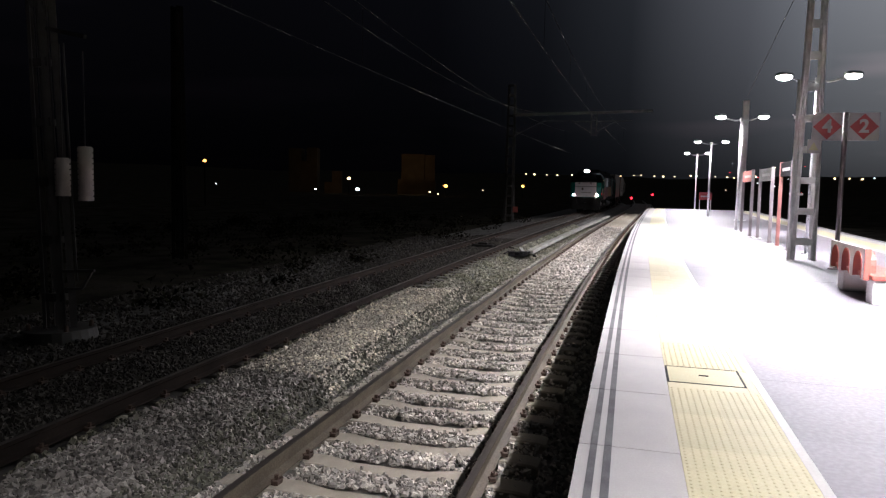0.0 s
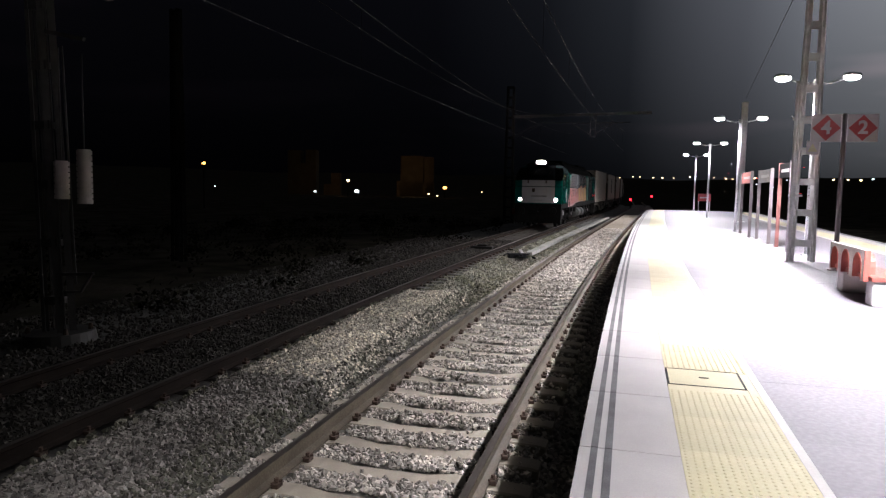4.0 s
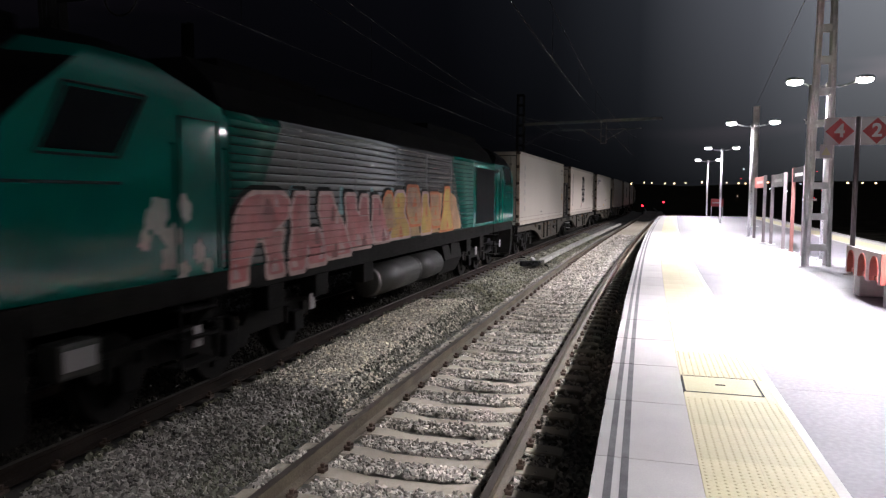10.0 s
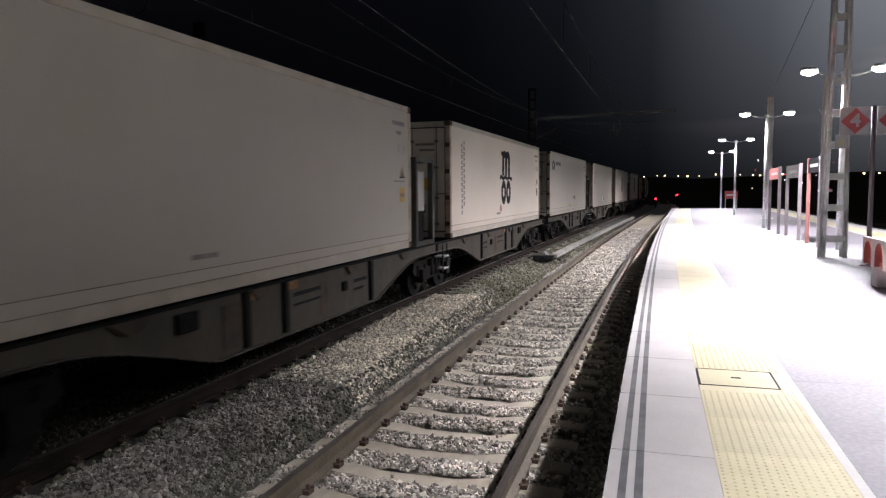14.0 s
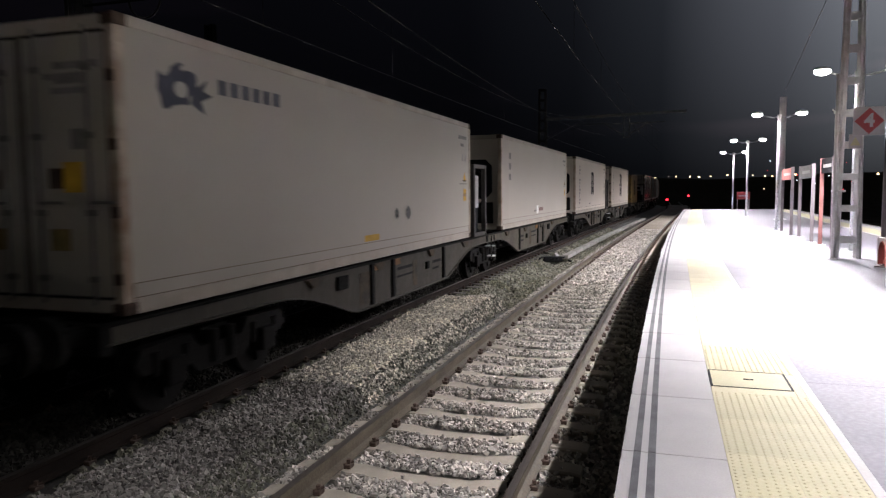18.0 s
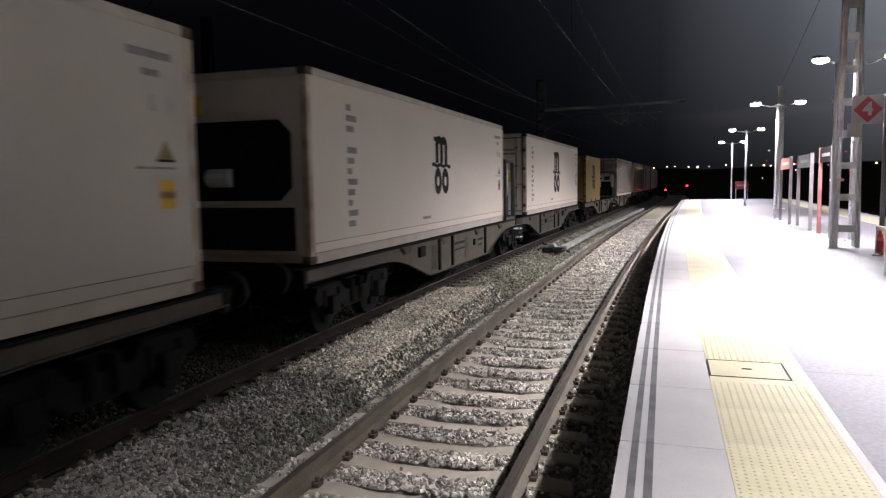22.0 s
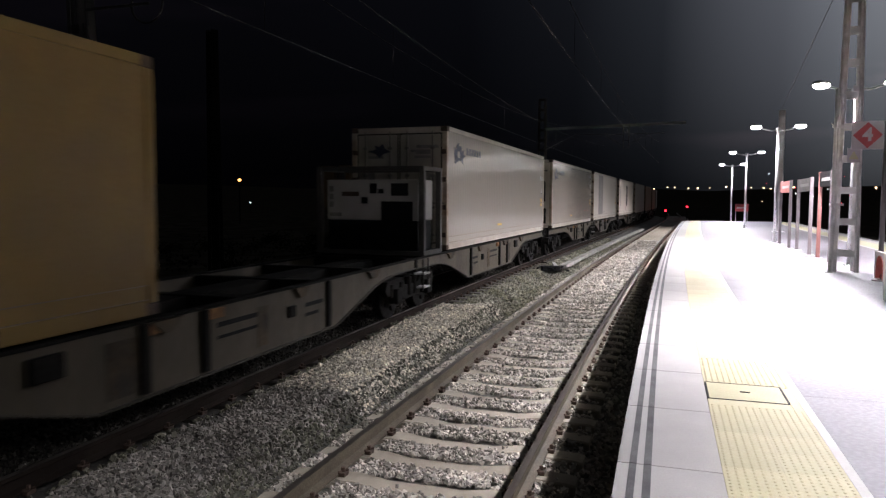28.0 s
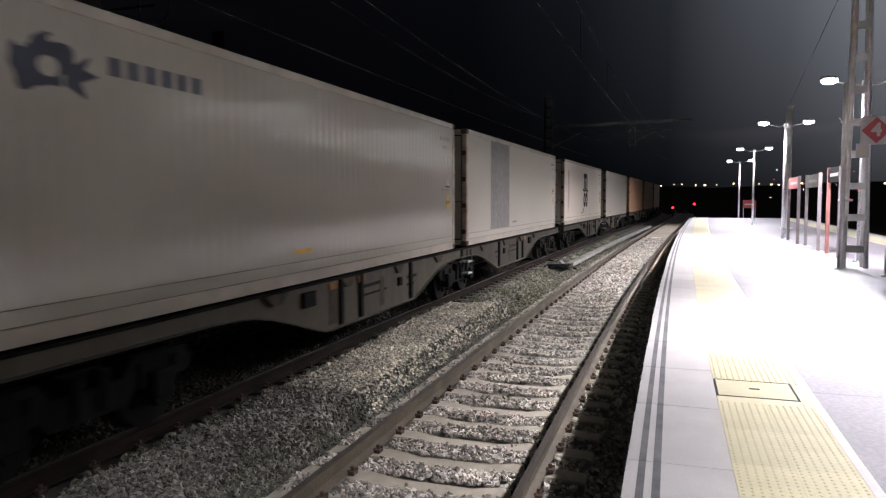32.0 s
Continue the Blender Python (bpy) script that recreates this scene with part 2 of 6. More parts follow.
M = dict(
    soil=mat("dark_soil", (0.040, 0.035, 0.030), 0.95, var=0.5, scale=0.6, fine=9, bump=0.6, spec=0.0, stain=(0.035, 0.040, 0.022)),
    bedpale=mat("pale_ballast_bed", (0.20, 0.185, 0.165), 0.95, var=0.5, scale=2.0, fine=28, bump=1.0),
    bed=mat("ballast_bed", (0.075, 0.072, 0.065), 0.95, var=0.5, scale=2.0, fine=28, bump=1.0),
    stone=mat("ballast_stone", (0.485, 0.445, 0.39), 0.8, var=0.25, scale=1.4, fine=60, bump=0.2, island=True, stain=(0.25, 0.23, 0.19), stain_scale=0.5, amount=0.6),
    # the heap's light gradient sits in two stone tones: pale far, mid near
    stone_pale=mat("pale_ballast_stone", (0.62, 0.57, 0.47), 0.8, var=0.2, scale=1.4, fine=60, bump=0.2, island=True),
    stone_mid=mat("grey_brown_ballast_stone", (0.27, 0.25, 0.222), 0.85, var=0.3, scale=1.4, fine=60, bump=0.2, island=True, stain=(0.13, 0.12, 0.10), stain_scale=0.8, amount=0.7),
    # dirty stone, darkened further for the light falling off to the left
    stone_dark=mat("dirty_dimmed_ballast_stone", (0.060, 0.055, 0.048), 0.9, spec=0.2, var=0.3, scale=1.2, fine=60, bump=0.2, island=True, stain=(0.05, 0.045, 0.04), stain_scale=0.6, amount=0.7),
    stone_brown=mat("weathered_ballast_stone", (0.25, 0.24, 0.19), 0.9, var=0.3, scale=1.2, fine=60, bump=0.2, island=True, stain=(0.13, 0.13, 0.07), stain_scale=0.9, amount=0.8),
    stone_foot=mat("greenish_dark_ballast_stone", (0.15, 0.143, 0.115), 0.9, var=0.4, scale=1.2, fine=60, bump=0.2, island=True, stain=(0.05, 0.055, 0.03), stain_scale=1.2, amount=0.7),
    sleeper=mat("sleeper_concrete", (0.42, 0.375, 0.30), 0.85, var=0.18, scale=3, fine=70, bump=0.25, stain=(0.19, 0.16, 0.12), piece=0.15),
    rail=mat("rusty_rail", (0.105, 0.085, 0.060), 0.6, 0.3, var=0.3, scale=2, fine=60, bump=0.2),
    railtop=mat("polished_rail_head", (0.20, 0.175, 0.155), 0.42, 0.8, var=0.15, scale=2, fine=30, bump=0.05, stretch=(8, 0.3, 8)),
    rust=mat("rusted_steel", (0.085, 0.055, 0.04), 0.85, 0.2, var=0.4, scale=8, fine=80, bump=0.3),
    concrete=mat("grey_concrete", (0.40, 0.39, 0.375), 0.85, var=0.12, scale=1.2, fine=50, bump=0.15, stain=(0.27, 0.26, 0.25), amount=0.35),
    trough=mat("weathered_trough_concrete", (0.34, 0.325, 0.29), 0.85, var=0.2, scale=2, fine=50, bump=0.2, stain=(0.14, 0.13, 0.11), amount=0.6, piece=0.15),
    slab=mat("edge_slab_concrete", (0.37, 0.357, 0.345), 0.75, var=0.07, scale=2.2, fine=80, bump=0.08, stain=(0.30, 0.287, 0.27), amount=0.35, piece=0.05),
    strip=mat("dark_grit_strip", (0.085, 0.085, 0.09), 0.8, var=0.25, scale=5, fine=120, bump=0.2, stain=(0.2, 0.2, 0.2), amount=0.4),
    yellow=mat("yellow_tactile", (0.43, 0.393, 0.238), 0.6, var=0.08, scale=3, fine=60, bump=0.05, stain=(0.40, 0.37, 0.235), amount=0.5, piece=0.05),
    pale=mat("white_border", (0.46, 0.45, 0.435), 0.7, var=0.06, scale=3, fine=60, bump=0.05),
    paving=mat("mauve_grey_paving", (0.138, 0.129, 0.146), 0.6, var=0.03, scale=0.7, fine=25, bump=0.0, stain=(0.17, 0.161, 0.176), amount=0.7, stain_scale=1.1, piece=0.02),
    galv=mat("galvanised_steel", (0.62, 0.61, 0.60), 0.5, 0.12, var=0.12, scale=5, fine=60, bump=0.08),
    alu=mat("brushed_post_metal", (0.52, 0.52, 0.53), 0.32, 0.85, var=0.1, scale=4, fine=60, bump=0.05),
    mauve=mat("mauve_painted_post", (0.17, 0.145, 0.152), 0.45, 0.3, var=0.12, scale=4, fine=60, bump=0.05),
    # steel darkened in colour for masts that the lamps barely reach
    darkgalv=mat("darkened_steel", (0.052, 0.048, 0.045), 0.8, 0.0, var=0.2, scale=4, fine=60, bump=0.1),
    midgalv=mat("mid_grey_steel", (0.20, 0.19, 0.185), 0.7, 0.0, var=0.2, scale=4, fine=60, bump=0.1),
    # second track's sleepers and rails, also darkened in colour for weaker light
    darksleeper=mat("grimy_dimmed_sleeper", (0.075, 0.068, 0.06), 0.9, var=0.25, scale=3, fine=70, bump=0.25, stain=(0.09, 0.08, 0.07), piece=0.2),
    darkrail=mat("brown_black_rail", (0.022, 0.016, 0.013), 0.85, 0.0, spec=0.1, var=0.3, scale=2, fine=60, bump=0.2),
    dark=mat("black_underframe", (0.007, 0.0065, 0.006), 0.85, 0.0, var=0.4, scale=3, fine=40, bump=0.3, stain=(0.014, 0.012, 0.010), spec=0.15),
    wagon=mat("dirty_wagon_grey", (0.064, 0.052, 0.034), 0.7, 0.0, var=0.2, scale=0.7, fine=30, bump=0.15, stain=(0.04, 0.033, 0.024), amount=0.9, stain_scale=1.5, stretch=(1, 1.6, 0.22), piece=0.45),
    white=mat("reefer_white", (0.66, 0.592, 0.515), 0.45, var=0.006, scale=0.5, fine=1.5, bump=0.0, stain=(0.50, 0.41, 0.32), amount=0.22, stain_scale=0.5, piece=0.05, stretch=(1, 1, 0.5)),
    whitegrey=mat("reefer_grey_white", (0.45, 0.416, 0.365), 0.42, var=0.006, scale=0.5, fine=1.5, bump=0.0, stain=(0.34, 0.295, 0.24), amount=0.22, stain_scale=0.5, piece=0.05, stretch=(1, 1, 0.5)),
    whiteshiny=ribbed("glossy_reefer_white", (0.47, 0.435, 0.38), (0.38, 0.33, 0.27)),
    rustypost=mat("rust_stained_post", (0.50, 0.43, 0.35), 0.7, var=0.2, scale=2, fine=30, bump=0.15, stain=(0.20, 0.105, 0.05), amount=0.95, stain_scale=2.6),
    rustbright=mat("orange_rust", (0.24, 0.12, 0.045), 0.85, var=0.4, scale=8, fine=60, bump=0.2),
    trim=mat("scuffed_container_rail", (0.48, 0.43, 0.37), 0.6, var=0.1, scale=2, fine=30, bump=0.1, stain=(0.30, 0.21, 0.14), amount=0.4, stain_scale=2.2),
    ochre=mat("ochre_container", (0.18, 0.106, 0.014), 0.5, var=0.1, scale=1, fine=25, bump=0.05, stain=(0.13, 0.075, 0.02), amount=0.6),
    # orange street-lamp light on the far containers, put into their colour
    tealbox=mat("orange_tinted_container", (0.30, 0.17, 0.09), 0.6, var=0.1, scale=1, fine=25, bump=0.05),
    roofblack=mat("sooty_shaded_black", (0.004, 0.004, 0.004), 0.95, var=0.3, scale=2, fine=20, bump=0.0, spec=0.04),
    tank=mat("dull_grey_tank", (0.045, 0.044, 0.04), 0.55, 0.2, var=0.25, scale=2, fine=40, bump=0.1, stain=(0.05, 0.045, 0.04)),
    black=mat("black_paint", (0.012, 0.012, 0.013), 0.7, spec=0.12, var=0.2, scale=3, fine=40, bump=0.03),
    paper=mat("white_paper_label", (0.9, 0.9, 0.88), 0.6, var=0.03, scale=3, fine=5, bump=0.0),
    brownprint=mat("reddish_brown_print", (0.22, 0.13, 0.11), 0.6, var=0.2, scale=6, fine=40, bump=0.02),
    navy=mat("faded_navy_print", (0.05, 0.055, 0.085), 0.55, var=0.2, scale=3, fine=40, bump=0.02),
    greyblue=mat("grey_blue_print", (0.10, 0.105, 0.13), 0.6, var=0.2, scale=6, fine=40, bump=0.02),
    grey=mat("grey_print", (0.22, 0.21, 0.20), 0.6, var=0.2, scale=6, fine=40, bump=0.02),
    faded=mat("faded_grey_print", (0.40, 0.39, 0.37), 0.6, var=0.15, scale=6, fine=40, bump=0.02),
    label=mat("yellow_label", (0.62, 0.36, 0.03), 0.55, var=0.15, scale=5, fine=40, bump=0.02),
    barsteel=mat("dull_locking_bar", (0.16, 0.15, 0.14), 0.6, 0.2, var=0.2, scale=5, fine=50, bump=0.05),
    seam=mat("dirt_filled_seam", (0.19, 0.145, 0.105), 0.8, var=0.3, scale=1.2, fine=20, bump=0.0),
    olive=mat("worn_olive_label", (0.22, 0.16, 0.05), 0.6, var=0.3, scale=8, fine=40, bump=0.02),
    soot=mat("smeared_oil", (0.10, 0.10, 0.105), 0.8, var=0.4, scale=9, fine=40, bump=0.02, stain=(0.22, 0.21, 0.20), amount=0.8, stain_scale=9.0),
    grime=mat("oily_brown_grime", (0.035, 0.028, 0.020), 0.8, var=0.4, scale=4, fine=30, bump=0.1, stain=(0.10, 0.06, 0.02), amount=0.6, stain_scale=3.0),
    teal=mat("teal_loco_paint", (0.0011, 0.098, 0.077), 0.09, var=0.04, scale=0.6, fine=1.5, bump=0.0, spec=0.25),
    tealrib=mat("dull_teal_rib_paint", (0.0011, 0.098, 0.077), 0.4, var=0.04, scale=0.6, fine=1.5, bump=0.0, spec=0.25),
    silver=mat("silver_ribbed_side", (0.45, 0.45, 0.455), 0.075, 0.5, var=0.04, scale=0.5, fine=3, bump=0.0, coat=0.3, stretch=(1, 0.5, 1)),
    nose=mat("pale_grey_nose", (0.47, 0.45, 0.45), 0.5, var=0.08, scale=1.5, fine=30, bump=0.04, stain=(0.33, 0.29, 0.27), amount=0.5),
    pink=mat("pink_spray_paint", (0.44, 0.125, 0.13), 0.5, var=0.25, scale=2.6, fine=30, bump=0.03, stain=(0.48, 0.26, 0.25), amount=0.7, stain_scale=2.2),
    gold=mat("yellow_spray_paint", (0.46, 0.33, 0.06), 0.5, var=0.2, scale=2, fine=30, bump=0.03, stain=(0.58, 0.22, 0.08), amount=0.6, stain_scale=2.5),
    orange=mat("orange_spray_paint", (0.50, 0.13, 0.03), 0.5, var=0.2, scale=2, fine=30, bump=0.03),
    peach=mat("peach_spray_paint", (0.36, 0.20, 0.12), 0.5, var=0.3, scale=3, fine=30, bump=0.0, stain=(0.42, 0.32, 0.08), amount=0.7, stain_scale=2.0),
    wine=mat("dark_rose_spray_paint", (0.24, 0.075, 0.08), 0.5, var=0.3, scale=3, fine=30, bump=0.0, stain=(0.10, 0.04, 0.045), amount=0.7, stain_scale=3.0),
    pinkpale=mat("pale_pink_spray_paint", (0.50, 0.33, 0.31), 0.5, var=0.2, scale=3, fine=30, bump=0.0),
    aqua=mat("pale_blue_spray_paint", (0.18, 0.34, 0.38), 0.5, var=0.2, scale=2, fine=30, bump=0.03),
    red=mat("red_sign", (0.33, 0.045, 0.05), 0.5, var=0.08, scale=3, fine=40, bump=0.02),
    redsoft=mat("faded_red_paint", (0.36, 0.09, 0.07), 0.55, var=0.12, scale=4, fine=50, bump=0.04),
    redpost=mat("dull_red_post", (0.15, 0.058, 0.052), 0.55, var=0.12, scale=4, fine=50, bump=0.04),
    redfaded=mat("faded_red_label", (0.42, 0.16, 0.13), 0.6, var=0.2, scale=6, fine=40, bump=0.0),
    signwhite=mat("sign_face", (0.36, 0.335, 0.345), 0.5, var=0.05, scale=3, fine=40, bump=0.02),
    bench=mat("bench_stone", (0.80, 0.77, 0.75), 0.75, var=0.12, scale=4, fine=60, bump=0.1),
    glass=glass("dark_glass", (0.006, 0.007, 0.008)),
    grille=mat("black_grille", (0.006, 0.0065, 0.008), 0.7, spec=0.1, var=0.3, scale=2, fine=40, bump=0.2),
    scrub=mat("night_scrub", (0.013, 0.012, 0.007), 0.9, spec=0.0, var=0.5, scale=3, fine=20, bump=0.1, island=True),
    far=mat("far_building", (0.075, 0.06, 0.042), 0.9, spec=0.0, var=0.15, scale=0.4, fine=3, bump=0.02),
    lamp=glow("white_led", (1.0, 0.985, 0.95), 80.0),
    head=glow("headlight_glow", (1.0, 0.84, 0.80), 300.0),
    sodium=glow("sodium_light", (1.0, 0.42, 0.09), 6.0),
    warm=glow("warm_town_light", (1.0, 0.66, 0.36), 7.0),
    cold=glow("cold_town_light", (0.85, 0.92, 1.0), 5.0),
    redlight=glow("red_signal_light", (1.0, 0.02, 0.04), 7.0),
    wire=mat("copper_wire", (0.026, 0.021, 0.02), 0.6, 0.4, var=0.1, scale=3, fine=30, bump=0),
    ring=mat("pale_counterweight", (0.55, 0.49, 0.46), 0.7, var=0.1, scale=5, fine=50, bump=0.1),
)


# ---- mesh helpers ----
def box(bm, x0, x1, y0, y1, z0, z1, bevel=0.0):
    r = bmesh.ops.create_cube(bm, size=1.0, matrix=Matrix.Translation(((x0 + x1) / 2, (y0 + y1) / 2, (z0 + z1) / 2)) @
                              Matrix.Diagonal((abs(x1 - x0), abs(y1 - y0), abs(z1 - z0), 1)))
    if bevel:
        edges = list({e for v in r["verts"] for e in v.link_edges})
        bmesh.ops.bevel(bm, geom=edges, offset=bevel, segments=2, affect="EDGES", profile=0.6)
    return bm


def rod(bm, a, b, r0, r1=None, n=10):
    a, b = Vector(a), Vector(b)
    d = b - a
    q = d.to_track_quat("Z", "Y").to_matrix().to_4x4()
    bmesh.ops.create_cone(bm, cap_ends=True, segments=n, radius1=r0, radius2=r0 if r1 is None else r1, depth=d.length,
                          matrix=Matrix.Translation((a + b) / 2) @ q)
    return bm


def beam(bm, a, b, w, h):
    """A rectangular bar from a to b."""
    a, b = Vector(a), Vector(b)
    d = b - a
    q = d.to_track_quat("Y", "Z").to_matrix().to_4x4()
    bmesh.ops.create_cube(bm, size=1.0, matrix=Matrix.Translation((a + b) / 2) @ q @ Matrix.Diagonal((w, d.length, h, 1)))
    return bm


def ball(bm, c, r, squash=1.0, n=10):
    bmesh.ops.create_uvsphere(bm, u_segments=n + 2, v_segments=n - 2, radius=r, matrix=Matrix.Translation(c) @ Matrix.Diagonal((1, 1, squash, 1)))
    return bm


def prism(bm, pts, axis, a, b):
    """Extrude a polygon of (p, q) points along an axis: x -> (y, z), y -> (x, z), z -> (x, y)."""
    def v3(p, t):
        return {"x": (t, p[0], p[1]), "y": (p[0], t, p[1]), "z": (p[0], p[1], t)}[axis]
    lo, hi = [bm.verts.new(v3(p, a)) for p in pts], [bm.verts.new(v3(p, b)) for p in pts]
    bm.faces.new(lo)
    bm.faces.new(hi[::-1])
    k = len(pts)
    for i in range(k):
        bm.faces.new((lo[i], hi[i], hi[(i + 1) % k], lo[(i + 1) % k]))
    bmesh.ops.recalc_face_normals(bm, faces=bm.faces)
    return bm


def sweep(bm, profile, stations, closed=True):
    """Carry a profile of (u, z) along the line."""
    rings = [[bm.verts.new(at(u, s, z)) for u, z in profile] for s in stations]
    k = len(profile)
    for a, b in zip(rings, rings[1:]):
        for i in range(k if closed else k - 1):
            j = (i + 1) % k
            bm.faces.new((a[i], a[j], b[j], b[i]))
    if closed:
        bm.faces.new(rings[0][::-1])
        bm.faces.new(rings[-1])
    bmesh.ops.recalc_face_normals(bm, faces=bm.faces)
    return bm


def mesh_of(name, bm, material, smooth=False):
    me = bpy.data.meshes.new(name)
    bm.to_mesh(me)
    bm.free()
    for x in (material if isinstance(material, (list, tuple)) else [material]):
        me.materials.append(x)
    if smooth:
        for p in me.polygons:
            p.use_smooth = True
    return me


def part(name, bm, material, parent, label="", smooth=False):
    ob = new(name, mesh_of(name, bm, material, smooth))
    ob.parent = parent
    if label:
        ob["label"] = label
    return ob


def again(name, me, parent, m):
    """A further piece on the same mesh."""
    ob = new(name, me)
    ob.parent = parent
    ob.matrix_basis = m
    return ob


def thing(name, m, label, category, group="", kind=""):
    ob = new(name)
    ob.empty_display_size = 0.2
    ob.matrix_basis = m
    return tagged(ob, label, category, group, kind)


def solid(name, bm, material, label, category, m=None, group="", kind="", smooth=False):
    ob = new(name, mesh_of(name, bm, material, smooth))
    if m is not None:
        ob.matrix_basis = m
    return tagged(ob, label, category, group, kind)


def B():
    return bmesh.new()


def steps(a, b, d):
    n = max(1, round((b - a) / d))
    return [a + (b - a) * i / n for i in range(n + 1)]


# ---- ground, ballast and tracks ----
def bed_height(u, s):
    """Height of the ballast over the rail head."""
    z = -0.235
    if -5.0 < u < -3.15:
        t = min(max((u + 3.42) / -0.45, 0), 1)
        heap = -0.44 + (0.31 + 0.10 * min(max((s - 9) / 4, 0), 1)) * t * t * (3 - 2 * t)
        t = min(max((u + 4.3) / -0.5, 0), 1)
        low = -0.47 + 0.23 * t
        f = min(max((16.0 - s + 0.3 * math.sin(3 * u)) / 0.4, 0), 1)
        z = low + (heap - low) * f
        if u > -3.45:
            z += (-0.245 - z) * min(1, (u + 3.45) / 0.2)
    if u > -0.75:
        z = -0.30
    if u < -7.3:
        z = max(-0.235 + (u + 7.3) * 0.16, -0.62)
    return z + 0.025 * noise.noise((u * 1.7, s * 1.7, 0))


def make_ground():
    bm = B()
    bmesh.ops.create_grid(bm, x_segments=40, y_segments=40, size=2200, matrix=Matrix.Translation((0, 400, -0.75)))
    solid("ground", bm, M["soil"], "dark earth and scrubland at night", "ground", kind="structure")
    bm = B()
    us = [-13, -11.5, -10, -9, -8.2, -7.4, -6.6, -6, -5.4, -5.0, -4.7, -4.3, -3.9, -3.65, -3.4, -3.15, -2.9, -2.4, -1.9, -1.4, -1.0, -0.6, -0.1]
    ss = steps(-14, 30, 0.4) + steps(31, 130, 2.5)
    grid = [[bm.verts.new(at(u, s, bed_height(u, s) - (0.4 if u < -12.9 else 0.03))) for u in us] for s in ss]
    for a, b in zip(grid, grid[1:]):
        for i in range(len(us) - 1):
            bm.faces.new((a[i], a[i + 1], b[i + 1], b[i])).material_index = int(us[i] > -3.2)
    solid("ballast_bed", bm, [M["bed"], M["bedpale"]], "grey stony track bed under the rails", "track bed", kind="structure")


def stones(name, count, u0, u1, s0, s1, material, size, label, keep=lambda u, s: True, seed=1, lift=0.0):
    """Many small broken stones joined into one mesh."""
    rng = np.random.default_rng(seed)
    base = np.array([(x, y, z) for x in (-1, 1) for y in (-1, 1) for z in (-1, 1)]) * 0.66
    tri = np.array([0, 1, 3, 0, 3, 2, 4, 6, 7, 4, 7, 5, 0, 4, 5, 0, 5, 1, 2, 3, 7, 2, 7, 6, 0, 2, 6, 0, 6, 4, 1, 5, 7, 1, 7, 3]).reshape(-1, 3)
    pu, ps = rng.uniform(u0, u1, count), s0 + (s1 - s0) * rng.uniform(0, 1, count) ** 1.35
    ok = np.array([keep(a, b) for a, b in zip(pu, ps)])
    pu, ps = pu[ok], ps[ok]
    n = len(pu)
    r = size * rng.uniform(0.55, 1.25, n)
    centre = np.array([at(a, b, bed_height(a, b) + lift) for a, b in zip(pu, ps)])
    centre[:, 2] += rng.uniform(-0.4, 0.5, n) * r
    v = base[None] * (1 + rng.uniform(-0.6, 0.35, (n, 8, 3))) * rng.uniform(0.55, 1.3, (n, 1, 3)) * r[:, None, None]
    k = rng.normal(size=(n, 4))
    a, b, c, d = (k / np.linalg.norm(k, axis=1)[:, None]).T
    turn = np.stack([1 - 2 * (c * c + d * d), 2 * (b * c - a * d), 2 * (b * d + a * c), 2 * (b * c + a * d), 1 - 2 * (b * b + d * d), 2 * (c * d - a * b),
                     2 * (b * d - a * c), 2 * (c * d + a * b), 1 - 2 * (b * b + c * c)], axis=1).reshape(n, 3, 3)
    w = np.einsum("nij,nkj->nki", turn, v)
    verts = (w + centre[:, None]).reshape(-1, 3)
    faces = (tri[None] + 8 * np.arange(n)[:, None, None]).reshape(-1, 3)
    me = bpy.data.meshes.new(name)
    me.vertices.add(len(verts))
    me.vertices.foreach_set("co", verts.ravel())
    me.loops.add(faces.size)
    me.loops.foreach_set("vertex_index", faces.ravel())
    me.polygons.add(len(faces))
    me.polygons.foreach_set("loop_start", np.arange(0, faces.size, 3))
    me.polygons.foreach_set("loop_total", np.full(len(faces), 3))
    me.update(calc_edges=True)
    me.shade_flat()
    me.materials.append(material)
    return tagged(new(name, me), label, "gravel", kind="stuff")


RAIL = [(-0.036, 0), (0.036, 0), (0.037, -0.035), (0.010, -0.052), (0.009, -0.135), (0.075, -0.158), (0.075, -0.172), (-0.075, -0.172),
        (-0.075, -0.158), (-0.009, -0.135), (-0.010, -0.052), (-0.037, -0.035)]


